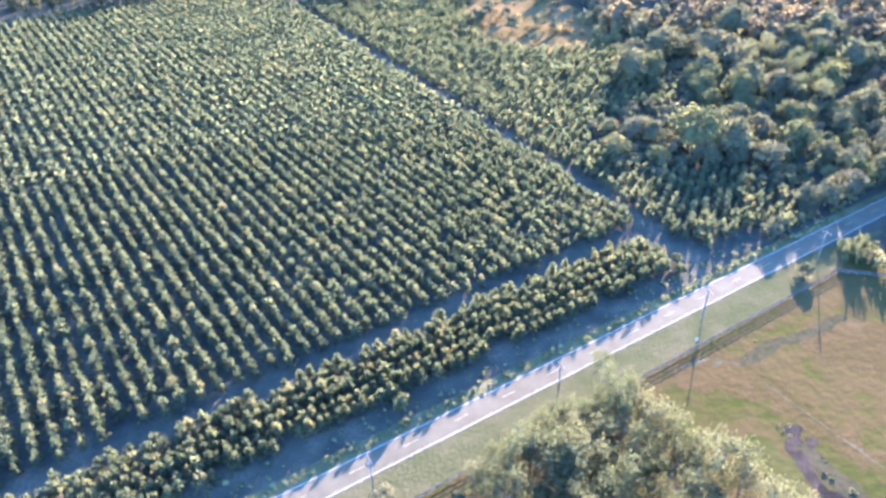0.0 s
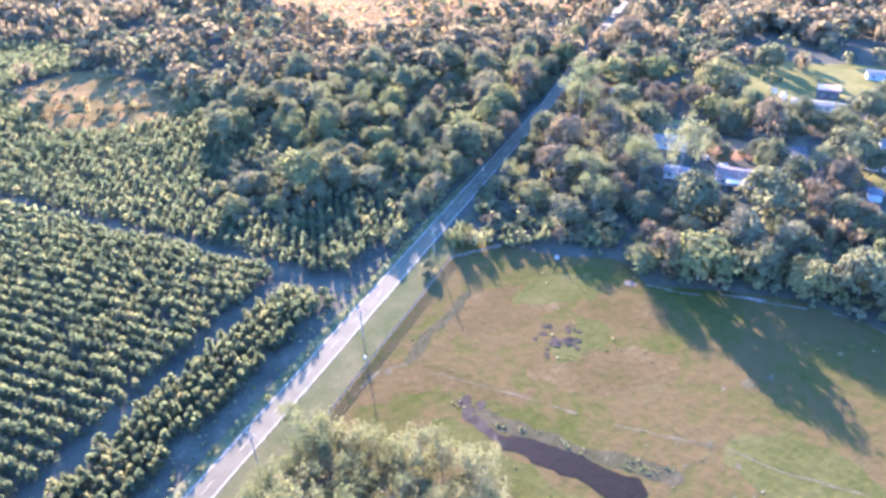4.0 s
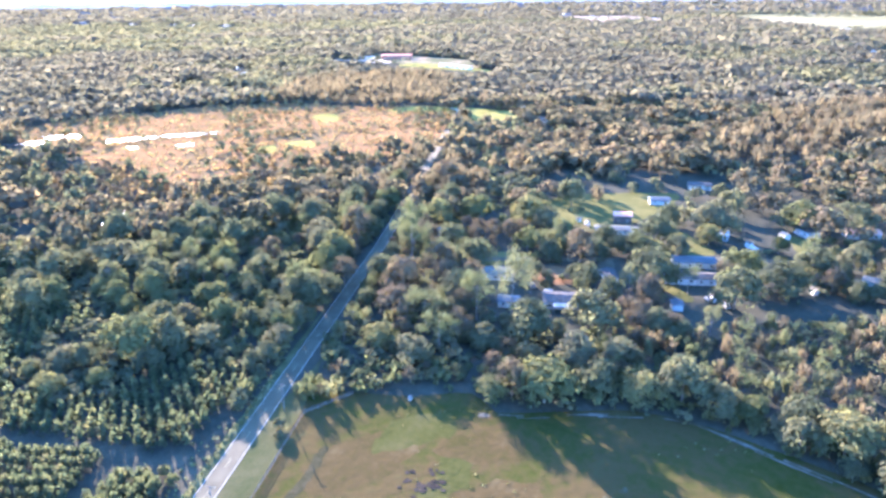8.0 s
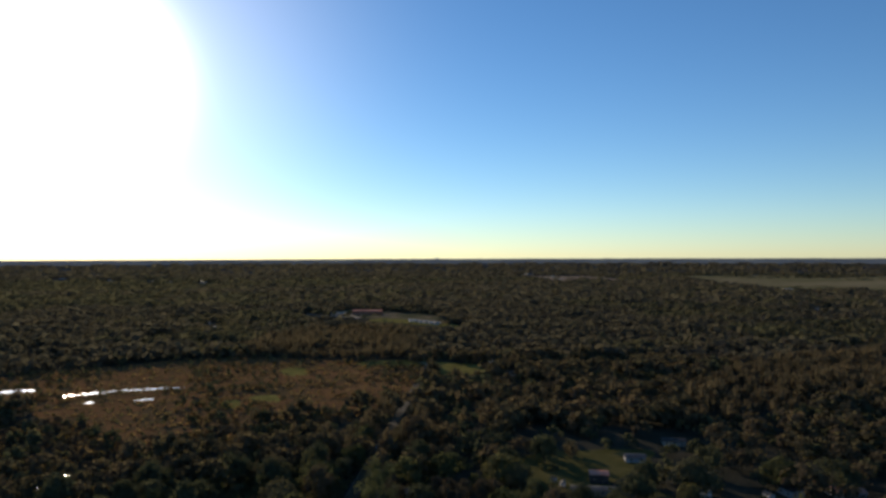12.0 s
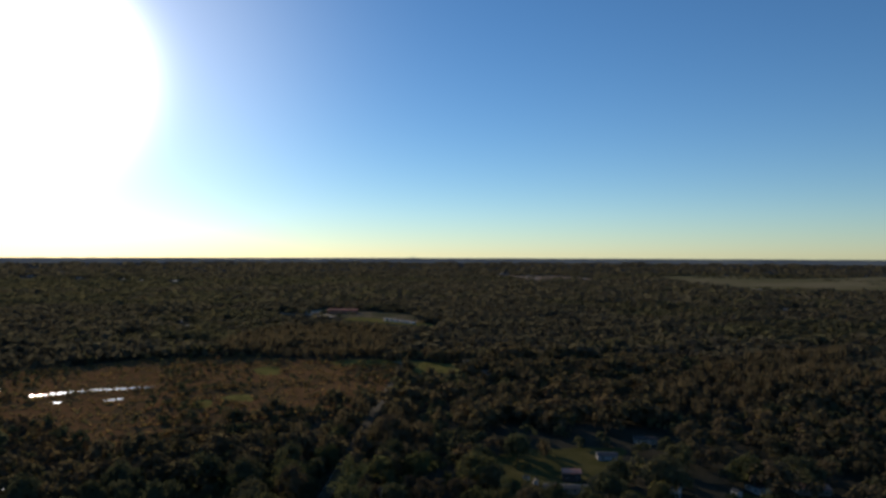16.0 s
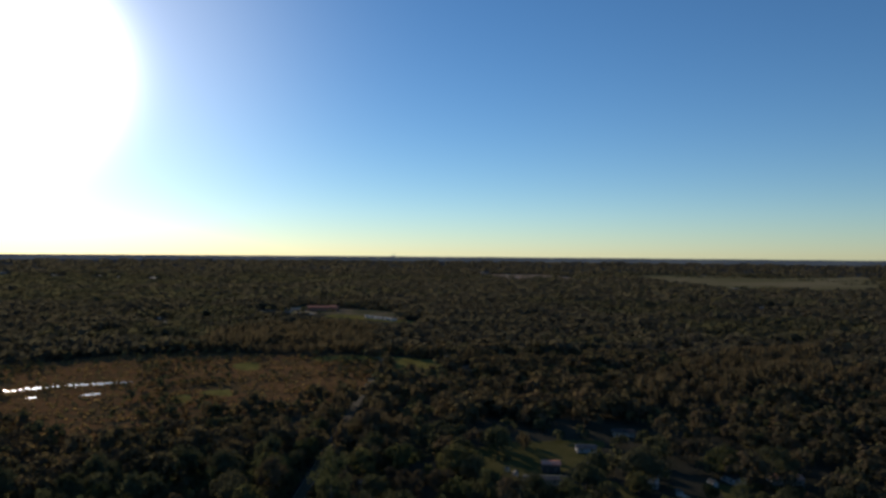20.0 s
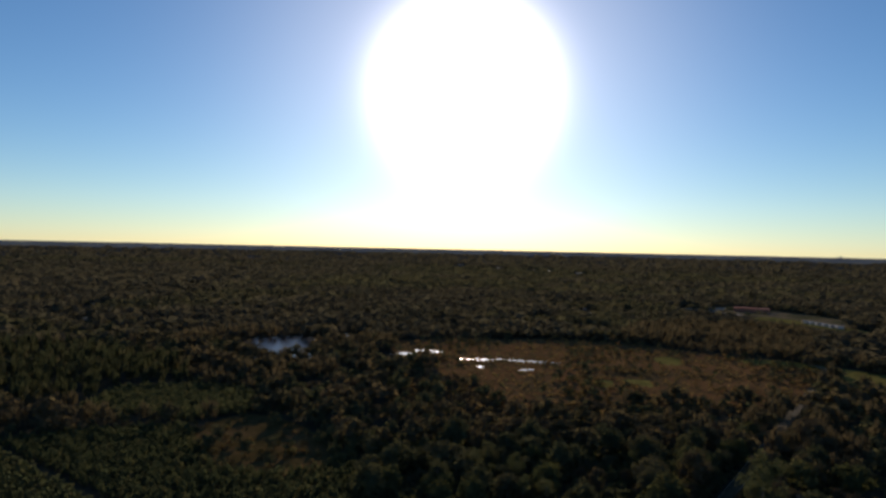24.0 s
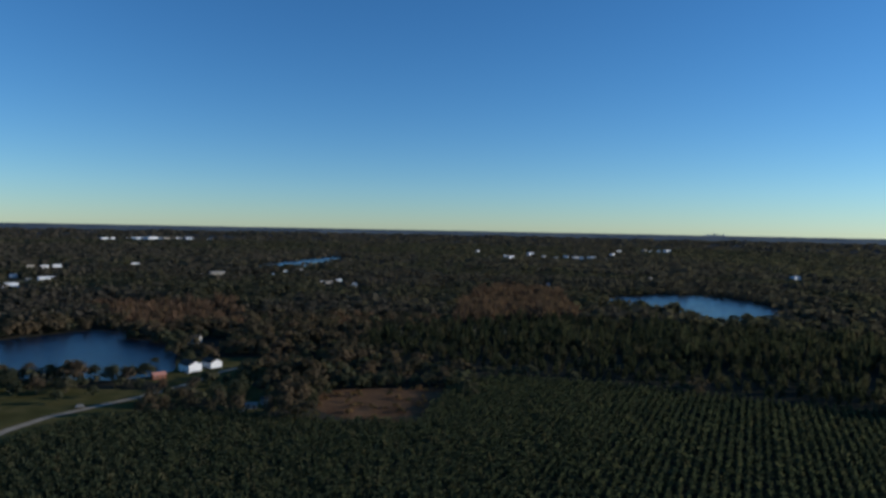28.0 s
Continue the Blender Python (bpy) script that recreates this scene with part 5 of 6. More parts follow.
wood("cypress_woods", rest[(b >= 0.35) & nl], "spire", 13.0, 10.5, 80, 1.1, L_BROWN, "brown leafless cypress woods", 8, 55, 0.25, 0.2)
west = rest[:, 0] < -150
wood("russet_woods", rest[(b >= 0.35) & ~nl & west], "spire", 10.5, 9.5, 30, 1.6, L_RUSSET, "russet-brown cypress woods by the lakes", 8, 79, 0.3, 0.25)
wood("cypress_woods", rest[(b >= 0.35) & ~nl & ~west], "spire", 13.5, 11.5, 46, 1.5, L_BROWN, "brown leafless cypress woods farther off", 8, 57, 0.25, 0.2)

# scrub in the marsh and the clearings
p = keep_out(keep_in(scatter(5.2, 200, 450, 230, 490, 58), SCRUBLAND), *WATERS)
e = rng.uniform(size=len(p))
wood("scrub", p[e < 0.5], "leafy", 4.2, 5.6, 26, 0.85, L_BROWN, "brown leafless scrub at the edge of the marsh", 8, 59, 0.45)
wood("scrub", p[(e >= 0.5) & (e < 0.75)], "leafy", 4.6, 5.2, 26, 0.85, L_SCRUB, "rust-coloured scrub at the edge of the marsh", 8, 60, 0.45)
wood("scrub", p[e > 0.93], "leafy", 9.5, 10.0, 60, 1.0, L_OAK, "dark round trees at the edge of the marsh", 8, 77, 0.35)
p = keep_out(keep_in(scatter(7.5, 250, 660, 230, 670, 61), MARSH), *WATERS, *YELLOWS)
p = p[broad(p, 26, 1.0) + rng.normal(0, 0.45, len(p)) + 0.0016 * (p[:, 0] - 400) > 0.62]
e = rng.uniform(size=len(p))
wood("marsh_scrub", p[e < 0.65], "leafy", 3.0, 5.5, 20, 0.9, L_SCRUB, "low brown and green scrub in the marsh", 6, 62, 0.45)
wood("marsh_trees", p[e >= 0.65], "leafy", 6.5, 5.5, 30, 0.9, L_OAK, "small dark trees in the marsh", 6, 63, 0.4)
p = keep_in(scatter(5.0, 90, 170, 285, 405, 64), CLEARING)
wood("clearing_trees", p[rng.uniform(size=len(p)) < 0.07], "leafy", 7.5, 7.5, 70, 0.8, L_OAK, "dark round trees standing in the clearing", 4, 78, 0.35)
wood("clearing_scrub", p[rng.uniform(size=len(p)) < 0.2], "leafy", 1.8, 3.6, 26, 0.6, L_SCRUB, "dry scrub in the clearing", 4, 65, 0.4)
p = keep_in(scatter(5.0, -360, -260, 205, 305, 66), RUST28)
wood("clearing_scrub", p[rng.uniform(size=len(p)) < 0.22], "leafy", 2.2, 4.0, 20, 0.6, L_SCRUB, "rust-brown scrub in the clearing", 4, 67, 0.4)
ring = np.array(soften(RUST28, 7, 3))
c = ring.mean(0)
ring = np.concatenate([c + (ring - c) * 1.1, c + (ring - c) * 1.25])
ring = ring[(rng.uniform(size=len(ring)) < 0.8) & ((ring - c) @ c > -8 * np.hypot(*c))]
wood("clearing_trees", ring, "leafy", 8.0, 8.5, 90, 1.0, L_OAK, "ring of trees round the rust-brown clearing", 6, 68, 0.35)
# brown and olive trees on the near shore of the lake and along the dirt road
for k, (x, y, w) in enumerate(((-492, 96, 14), (-495, 108, 13), (-486, 117, 15), (-490, 128, 12), (-474, 131, 15), (-480, 143, 12), (-468, 150, 13), (-450, 155, 11), (-462, 170, 13), (-470, 92, 15), (-452, 103, 13), (-446, 117, 14), (-398, 160, 9), (-404, 178, 10), (-372, 192, 12), (-434, 230, 13), (-366, 219, 11), (-436, 277, 12))):
    pairs, wide = (browns, 11.0) if k % 3 == 1 else (oaks, 14.0)
    plant("oak_tree" if pairs is oaks else "bare_tree", pairs[k % len(pairs)], x, y, w / wide, turn(), "olive-green oak near the lake and the white house" if pairs is oaks else "brown half-bare tree near the lake", "tree", "trees near the lake")
p = keep_in(scatter(14, -520, -330, 20, 270, 69), HOUSE28)
q = keep_in(scatter(16, -500, -370, 30, 180, 70), DIRT28)
p = np.concatenate([p, keep_out(q, [(-340, 0), (-420, 90), (-430, 170), (-390, 175), (-330, 60)])])
p = keep_out(p, *PADS)
wood("garden_trees", p[rng.uniform(size=len(p)) < 0.5], "leafy", 8.5, 9.5, 90, 1.05, L_OAK, "garden oaks round the white house", 6, 70, 0.3)

# distance
p = free(scatter(9.8, -1650, 1650, -600, 1650, 71, 0.65))
d = np.hypot(p[:, 0], p[:, 1])
p = p[(d >= 760) & (d < 1600)]
b = broad(p * np.array((1.0, 1.3)), 150, 4.0) + rng.normal(0, 0.2, len(p)) + 1.5 * np.any([inside(q, p[:, 0], p[:, 1]) for q in CYPRESS], 0)
east = (p[:, 0] > 0) * 0.35
cyp = np.any([inside(q, p[:, 0], p[:, 1]) for q in CYPRESS], 0)
wood("far_oak_woods", p[(b + east < 0.0) & ~cyp], "spray", 9.0, 16.0, 9, 3.2, L_FAROAK, "far green woods", 14, 72, 0.45, 0.28)
wood("far_grey_woods", p[(b + east >= 0.0) & ~cyp], "spray", 10.5, 15.5, 9, 3.2, L_GREYWOOD, "far grey-brown leafless woods", 14, 73, 0.42, 0.28)
wood("far_russet_woods", p[cyp & (p[:, 0] < 0)], "spire", 10.5, 12.0, 16, 2.1, L_RUSSET, "far russet-brown cypress woods round the lake", 14, 75, 0.35, 0.28)
wood("far_cypress_woods", p[cyp & (p[:, 0] >= 0)], "spire", 11.5, 13.5, 20, 2.0, L_BROWN, "far brown leafless cypress woods", 14, 74, 0.35, 0.28)
p = keep_out(scatter(28.0, -3600, 3600, -1000, 3600, 81), BEHIND, *LAKES, *FAR_FIELDS, *WATERS, *PADS)
d = np.hypot(p[:, 0], p[:, 1])
p = p[(d >= 1600) & (d < 3500) & (rng.uniform(size=len(p)) < 0.93)]
b = broad(p, 420, 6.0) + broad(p, 160, 3.0) * 0.4 + rng.normal(0, 0.25, len(p))
q = np.concatenate([keep_in(scatter(46.0, 2000, 4400, -1000, 1300, 84), f) for f in FAR_FIELDS])
q = q[(broad(q * np.array((1.0, 0.4)), 90, 1.0) > 0.45)]
wood("field_trees", q, "spray", 7.0, 40.0, 9, 5.0, L_FAROAK, "lines of trees across the far fields", 8, 85, 0.4)
wood("distant_woods", p[b < -0.1], "spray", 10.0, 42.0, 10, 7.5, L_FAROAK, "distant green woods", 12, 82, 0.35)
wood("distant_cypress_woods", p[b >= -0.1], "spray", 11.0, 42.0, 10, 7.5, L_GREYWOOD, "distant grey-brown woods", 12, 83, 0.35)

p = keep_out(scatter(58.0, -4800, 4800, -1400, 4800, 86), BEHIND, *LAKES, *FAR_FIELDS, *WATERS, *PADS)
d = np.hypot(p[:, 0], p[:, 1])
p = p[(d >= 3450) & (d < 4480) & (rng.uniform(size=len(p)) < 0.85)]
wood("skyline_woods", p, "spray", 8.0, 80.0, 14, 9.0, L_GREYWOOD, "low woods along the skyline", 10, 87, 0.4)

# ---------------------------------------------------------------- houses
def house(x, y, turn_deg, L, W, h, roof, walls, label, small=False, name="house", group="", pitch=0.11):
    """A house with gabled roof, eaves, door and windows, its long side along the local x."""
    z = float(lift(math.hypot(x, y)))
    ob = thing(name, label, "house" if name == "house" else "building", Matrix.Translation((x, y, z)) @ Matrix.Rotation(ROAD_ANGLE + radians(turn_deg), 4, "Z"), group)
    rise = W * pitch
    bm = bmesh.new()
    v = [bm.verts.new(q) for q in ((-L / 2, -W / 2, -0.3), (L / 2, -W / 2, -0.3), (L / 2, W / 2, -0.3), (-L / 2, W / 2, -0.3), (-L / 2, -W / 2, h), (L / 2, -W / 2, h), (L / 2, W / 2, h), (-L / 2, W / 2, h), (-L / 2, 0, h + rise), (L / 2, 0, h + rise))]
    for f in ((0, 1, 5, 4), (2, 3, 7, 6), (1, 2, 6, 9, 5), (3, 0, 4, 8, 7)):
        bm.faces.new([v[k] for k in f])
    part("wall", bm, walls, ob)
    e, t = 0.45, 0.18
    bm = bmesh.new()
    for sgn in (-1, 1):
        lo = h - e * rise / (W / 2)
        a = [(-L / 2 - e, sgn * (W / 2 + e), lo), (L / 2 + e, sgn * (W / 2 + e), lo), (L / 2 + e, 0, h + rise), (-L / 2 - e, 0, h + rise)]
        vs = [bm.verts.new((q[0], q[1], q[2] + 0.03)) for q in a] + [bm.verts.new((q[0], q[1], q[2] + t)) for q in a]
        for f in ((0, 1, 2, 3), (4, 5, 6, 7), (0, 1, 5, 4), (1, 2, 6, 5), (2, 3, 7, 6), (3, 0, 4, 7)):
            bm.faces.new([vs[k] for k in f])
    bmesh.ops.recalc_face_normals(bm, faces=bm.faces)
    part("roof", bm, roof, ob)
    for sgn in (-1, 1):
        k = 2 if small else max(2, int(L / 4))
        for i in range(k):
            cx = -L / 2 + (i + 0.5) * L / k
            if i == k // 2 and sgn < 0:
                part("door", box(bmesh.new(), cx, sgn * (W / 2 + 0.03), 1.05, 1.0, 0.08, 2.1), M_ROOFDARK, ob)
                continue
            w = part("window", box(bmesh.new(), cx, sgn * (W / 2 + 0.02), 1.6, 1.35, 0.06, 1.25), M_WHITE, ob)
            part("pane", box(bmesh.new(), cx, sgn * (W / 2 + 0.06), 1.6, 1.15, 0.04, 1.05), M_GLASS, w)
    return ob


for i, (x, y, tdeg, L, W, h, roof, walls, label) in enumerate(HOUSES):
    # Walls under trees take the shade-darkened white; the sunlit gable keeps the plain one.
    if 0 < x < 500 and walls is M_WHITE and (x, y) != (267, 53):
        walls = M_SHADEDWHITE
    hs = house(x, y, tdeg, L, W, h, roof, walls, label, group="houses by the road" if x > 0 else "houses by the lake", pitch=0.11 if x > 0 else 0.24)
    if i == 2:
        bm = bmesh.new()
        m = Matrix.Translation((3.0, W / 2 + 1.6, 2.75)) @ Matrix.Rotation(radians(-7), 4, "X") @ Matrix.Diagonal((6.0, 3.4, 0.12, 1))
        bmesh.ops.create_cube(bm, size=1, matrix=m)
        part("awning", bm, M_ROOFWHITE, hs, "white metal awning")
        for px in (0.3, 5.7):
            part("awning_post", rod(bmesh.new(), (px, W / 2 + 3.1, 0), (px, W / 2 + 3.1, 2.6), 0.06, 0.06), M_WHITE, hs)
    if i in (0, 4):
        part("porch_roof", box(bmesh.new(), 0, -W / 2 - 1.4, 2.5, 5, 2.6, 0.12), M_ROOFGREY, hs)
        for px in (-2.3, 2.3):
            part("porch_post", rod(bmesh.new(), (px, -W / 2 - 2.5, 0), (px, -W / 2 - 2.5, 2.45), 0.07, 0.07), M_WHITE, hs)
    if i in (21, 6):
        part("chimney", box(bmesh.new(), L * 0.2, 0.8, h + W * 0.11, 0.8, 0.8, 1.8), M_BRICKRED, hs)
house(1160, 668, -82, 58, 24, 7.5, M_ROOFRUST, M_BRICKRED, "long school-like building with a rust-red roof", name="hall", pitch=0.03)
for k in range(6):
    q = (1062 - 6.0 * k, 524 - 12.5 * k)
    house(q[0], q[1], -70, 9, 12, 3.4, M_ROOFWHITE, M_WHITE, "white portable building in a row", name="portable_building", group="row of white portable buildings", pitch=0.03)
for x, y, L in FAR_BUILDINGS:
    x, y = beyond(x, y)
    far_d = math.hypot(x, y)
    side = Vector((-y, x, 0)) / far_d
    for k in range(2 if x < 0 and far_d > 1200 else 1):
        size = L * (0.85, 0.3)[k] if x < 0 else L * 0.4
        off, deep = (0, 0.95)[k] * L + rng.normal(0, 2), rng.normal(0, 9)
        px, py = x + side.x * off + x / far_d * deep, y + side.y * off + y / far_d * deep
        # Most western buildings take the white with sunlight painted in.
        white = x < 0 and rng.uniform() < 0.8
        house(px, py, rng.normal(-102, 10) if x < 0 else rng.uniform(0, 90), size, size * 0.5, 4.5 + size * 0.13 if x < 0 else 3.4 + size * 0.05, M_SUNLITWHITE if white else M_ROOFWHITE, M_SUNLITWHITE if white else M_BEIGE, "far white building among trees" if white else "far pale building among trees", small=True, name="far_building", group="far pale buildings", pitch=0.06)
# towers on the skyline
# Pale blue haze is put into the towers' base colour.
M_SKYLINE = surface("hazy_concrete", [(0.3, (0.28, 0.31, 0.36)), (0.7, (0.36, 0.39, 0.44))], 0.01, 0.05, bump=0)
for a, w, h in ((-25.9, 14, 10), (-25.6, 12, 14), (-25.35, 10, 22), (-25.1, 12, 18), (-24.9, 10, 26), (-24.7, 12, 20), (-24.45, 14, 16), (-24.2, 12, 21), (-23.9, 18, 12), (-23.6, 14, 9), (-41.7, 16, 10), (-41.3, 20, 8), (-40.8, 16, 9), (-31.0, 16, 8), (65.8, 16, 14), (65.95, 8, 20), (53.5, 22, 9), (-70.1, 20, 9), (-69.5, 16, 8)):
    r_ = 4860.0
    x, y = r_ * math.sin(radians(a)), r_ * math.cos(radians(a))
    tw = thing("tower_block", "pale hazy tower on the skyline", "tower", Matrix.Translation((x, y, float(lift(r_)) - 1)), "skyline towers")
    part("shaft", box(bmesh.new(), 0, 0, h * 0.45, w, w, h * 0.9), M_SKYLINE, tw)
    part("rooftop", box(bmesh.new(), 0, 0, h * 0.95, w * 0.6, w * 0.6, h * 0.1), M_SKYLINE, tw)

# ---------------------------------------------------------------- paved drives, pasture details
ribbon("drive", [(258, 122), (268, 108), (278, 88), (286, 66), (302, 46), (310, 20), (318, -10), (330, -40)], 5, 0.13, M_ASPHALT, "grey paved drive between the houses", "drive")
ribbon("drive", [(292, 62), (282, 58), (270, 57)], 8, 0.136, M_ASPHALT, "grey paved parking by a house", "drive")
sheet("bare_yard", [(268, 85), (273, 74), (262, 59), (254, 68), (252, 80), (258, 86)], 0.12, M_RUST, "orange-brown bare yard", "yard", 3, 1)
BANK = [(87, 66), (90, 55), (93, 42), (97, 32), (99.5, 22), (96, 24), (92, 35), (89, 47), (85, 60)]
WALLOW = [(85, 72), (88, 71), (90, 67), (88.5, 64), (85.5, 65.5), (84, 69)]
sheet("damp_bank", BANK, 0.074, M_DAMP, "dark damp weedy bank beside the pond", "bank", 1.5, 1.8)
weeds = np.concatenate([keep_in(scatter(0.9, 75, 105, 10, 80, 97), BANK), keep_in(scatter(0.9, 75, 105, 55, 80, 98), WALLOW)])
weeds = weeds[broad(weeds, 2.2, 1.5) + rng.normal(0, 0.5, len(weeds)) > 0.6]
wood("pond_weeds", weeds, "tuft", 0.3, 0.9, 6, 0.2, L_DRYGRASS, "low weeds along the pasture pond", 6, 99, 0.5)
wood("pond_weeds", weeds[::4] + 0.4, "tuft", 0.35, 1.0, 7, 0.22, L_OAK, "dark low weeds along the pasture pond", 6, 76, 0.5)
sheet("pond", [(83.8, 57), (87.5, 52.5), (90, 44), (91, 36.5), (92.2, 28.5), (90.5, 25.5), (86, 30), (84.3, 38), (82.2, 48), (82.1, 54.4)], 0.10, M_POND, "dark brown pasture pond", "pond", 1.5, 1.6)
sheet("channel", [(84.5, 68), (85.4, 63), (84.2, 57), (85, 54.5), (82.6, 54.5), (82.4, 60), (83.0, 66)], 0.082, M_MUD, "dark muddy channel that feeds the pond", "channel", 1.0, 0.8)
for k, (x, y, r_) in enumerate(((87.2, 69.5, 1.9), (85.8, 67.0, 1.5), (88.5, 65.8, 1.4))):
    sheet("wallow", [(x + r_ * rng.uniform(0.6, 1.2) * math.cos(a), y + r_ * rng.uniform(0.6, 1.2) * math.sin(a)) for a in np.linspace(0, 5.6, 9)], 0.086 + 0.004 * k, M_MUD, "dark wet weedy hollow in the pasture", "hollow", 0.8, 0.5)
sheet("ditch", [(88.5, 89), (92.5, 91.5), (98, 93), (106, 93.6), (113, 95), (120, 96.8), (121, 94.6), (110, 91.8), (99, 90.4), (91, 87)], 0.08, M_DAMP, "shallow shaded ditch in the pasture", "ditch", 1.2, 1.2)
for q in range(34):
    x, y = 119.5 + rng.normal(0, 2.6), 65 + rng.normal(0, 2.6)
    sheet("bare_patch", [(x + rng.uniform(0.3, 1.0) * math.cos(a), y + rng.uniform(0.3, 1.0) * math.sin(a)) for a in np.linspace(0, 5.4, 7)], 0.085 + 0.004 * q, M_MUD, "dark bare patch in the pasture", "bare patch", 1, 0.2)
def soft_line(pts, k=4):
    """A line through the points with finer, uneven steps."""
    out = [Vector((*p, 0)).lerp(Vector((*q, 0)), i / k) for p, q in zip(pts, pts[1:]) for i in range(k)] + [Vector((*pts[-1], 0))]
    return [(p.x + 0.5 * noise.noise(p * 0.4), p.y + 0.5 * noise.noise(p * 0.4 + Vector((9, 3, 0)))) for p in out]


M_WORN = surface("worn_dry_grass", [(0.2, (0.0371, 0.0308, 0.0146)), (0.5, (0.0507, 0.0432, 0.0231)), (0.8, (0.0845, 0.0723, 0.0421))], 0.3, 1.5)
M_BROWNGRASS = surface("brown_dry_grass", [(0.15, (0.0330, 0.0291, 0.0095)), (0.45, (0.0437, 0.0319, 0.0132)), (0.6, (0.0501, 0.0349, 0.0149)), (0.85, (0.0650, 0.0494, 0.0227))], 0.09, 0.6, bump=0.8, bump_scale=0.5)
M_GREENGRASS = surface("green_grass", [(0.15, (0.0268, 0.0287, 0.0082)), (0.5, (0.0395, 0.0382, 0.0122)), (0.85, (0.0536, 0.0472, 0.0183))], 0.08, 0.5, bump=0.8, bump_scale=0.5)
for k, q in enumerate((
    [(72, 92), (84, 93), (92, 84), (98, 64), (106, 44), (114, 24), (110, 18), (101, 34), (95, 50), (91, 64), (86, 78), (74, 84)],
    [(104, 92), (118, 94), (132, 88), (138, 76), (128, 72), (116, 76), (106, 84)],
    [(106, 66), (116, 58), (126, 50), (132, 40), (126, 36), (112, 44), (104, 56)],
    [(130, 66), (140, 66), (146, 52), (140, 44), (132, 54)],
)):
    sheet("dry_patch", q, 0.062 + 0.0015 * k, M_BROWNGRASS, "brown dry grass on the pasture", "grass", 2.0, 3.5)
for k, q in enumerate((
    [(76, 70), (82, 66), (81, 52), (80, 40), (84, 26), (80, 16), (74, 30), (74, 52)],
    [(110, 20), (122, 12), (124, -4), (114, -12), (104, 2)],
    [(124, 84), (142, 84), (148, 70), (140, 68), (130, 76)],
    [(124, 64), (130, 66), (131, 57), (125, 55), (113, 58), (112, 63)],
)):
    sheet("green_patch", q, 0.066 + 0.0015 * k, M_GREENGRASS, "short green grass on the pasture", "grass", 2.0, 3.0)
streak = [(75, 91), (80, 91.5), (84, 90.8), (87.7, 88.1), (89.6, 82), (91.6, 76), (93.5, 69.5), (95.6, 63), (98.4, 55), (100, 47.5), (102.4, 40), (105.5, 32), (108.5, 25), (111.5, 19), (112, 9), (117, -7)]
for a, b, w in ((0, 3, 0.7), (4, 6, 0.32), (6, 9, 0.45), (10, 12, 0.3), (12, 15, 0.4)):
    ribbon("worn_streak", soft_line(streak[a:b + 1], 6), w, 0.079, M_WORN, "pale worn streak across the pasture", "track", wob=2.2)
for x, y, r_ in ((83, 90, 2.2), (79, 91, 1.5), (110, 22, 2.4), (108, 15, 1.8), (100, 12.5, 2.0), (103, 10, 1.5), (90, 12, 1.6), (133, 22, 3.2), (138, 19, 2.6), (128, 26, 1.8), (94, 11, 1.2), (106, 27, 1.0)):
    sheet("sand_patch", [(x + r_ * rng.uniform(0.15, 0.9) * math.cos(a), y + r_ * rng.uniform(0.1, 0.6) * math.sin(a)) for a in np.linspace(0, 5.5, 8)], 0.088, M_WORN, "pale sandy bare patch in the pasture", "bare patch", 1, 0.4)
# grass tufts
p = keep_in(scatter(1.7, 60, 172, -20, 120, 91), PASTURE)
p = p[(broad(p, 14, 2.0) + rng.normal(0, 0.5, len(p)) > 0.75)]
wood("grass_tufts", p[::9], "tuft", 0.3, 0.9, 4, 0.22, L_DRYGRASS, "tufts of dry grass on the pasture", 5, 92, 0.4)
p = keep_in(scatter(1.1, -60, 200, 50, 160, 93), [at(-40, 82.6), at(180, 82.6), at(180, 90), at(-40, 90)])
edge_n = p @ N
wood("verge_grass", p[rng.uniform(size=len(p)) < np.where(edge_n < 84.5, 0.7, 0.2)], "tuft", 1.0, 0.8, 6, 0.34, L_DRYGRASS, "tall grass on the road verge", 5, 94, 0.4)
p = keep_out(keep_in(scatter(2.2, 250, 660, 230, 670, 95), MARSH), *YELLOWS)
p = keep_out(p[rng.uniform(size=len(p)) < 0.14], *WATERS)
wood("marsh_tufts", p, "tuft", 1.1, 2.6, 3, 0.9, L_SCRUB, "rust-orange marsh grass tufts", 5, 96, 0.4)

# ---------------------------------------------------------------- poles, fence, small things
def utility_pole(s, n, h=9.5):
    x, y = at(s, n)
    ob = thing("utility_pole", "weathered wooden utility pole with one crossarm beside the road", "pole", Matrix.Translation((x, y, 0)) @ Matrix.Rotation(ROAD_ANGLE, 4, "Z"), "utility poles along the road")
    part("shaft", rod(bmesh.new(), (0, 0, -0.3), (0, 0, h), 0.17, 0.11, 9), M_POLE, ob)
    part("crossarm", box(bmesh.new(), 0.16, 0, h - 0.7, 0.1, 2.4, 0.12), M_POLE, ob)
    for k in (-1.0, 1.0):
        part("insulator", rod(bmesh.new(), (0.16, k, h - 0.64), (0.16, k, h - 0.4), 0.05, 0.035, 7), M_WHITE, ob)
    part("transformer", rod(bmesh.new(), (-0.3, 0, h - 2.2), (-0.3, 0, h - 1.3), 0.2, 0.2, 10), M_ROOFGREY, ob)


for s_ in (26.5, 70.5, 114.5, 158.5):
    utility_pole(s_, 73.2)


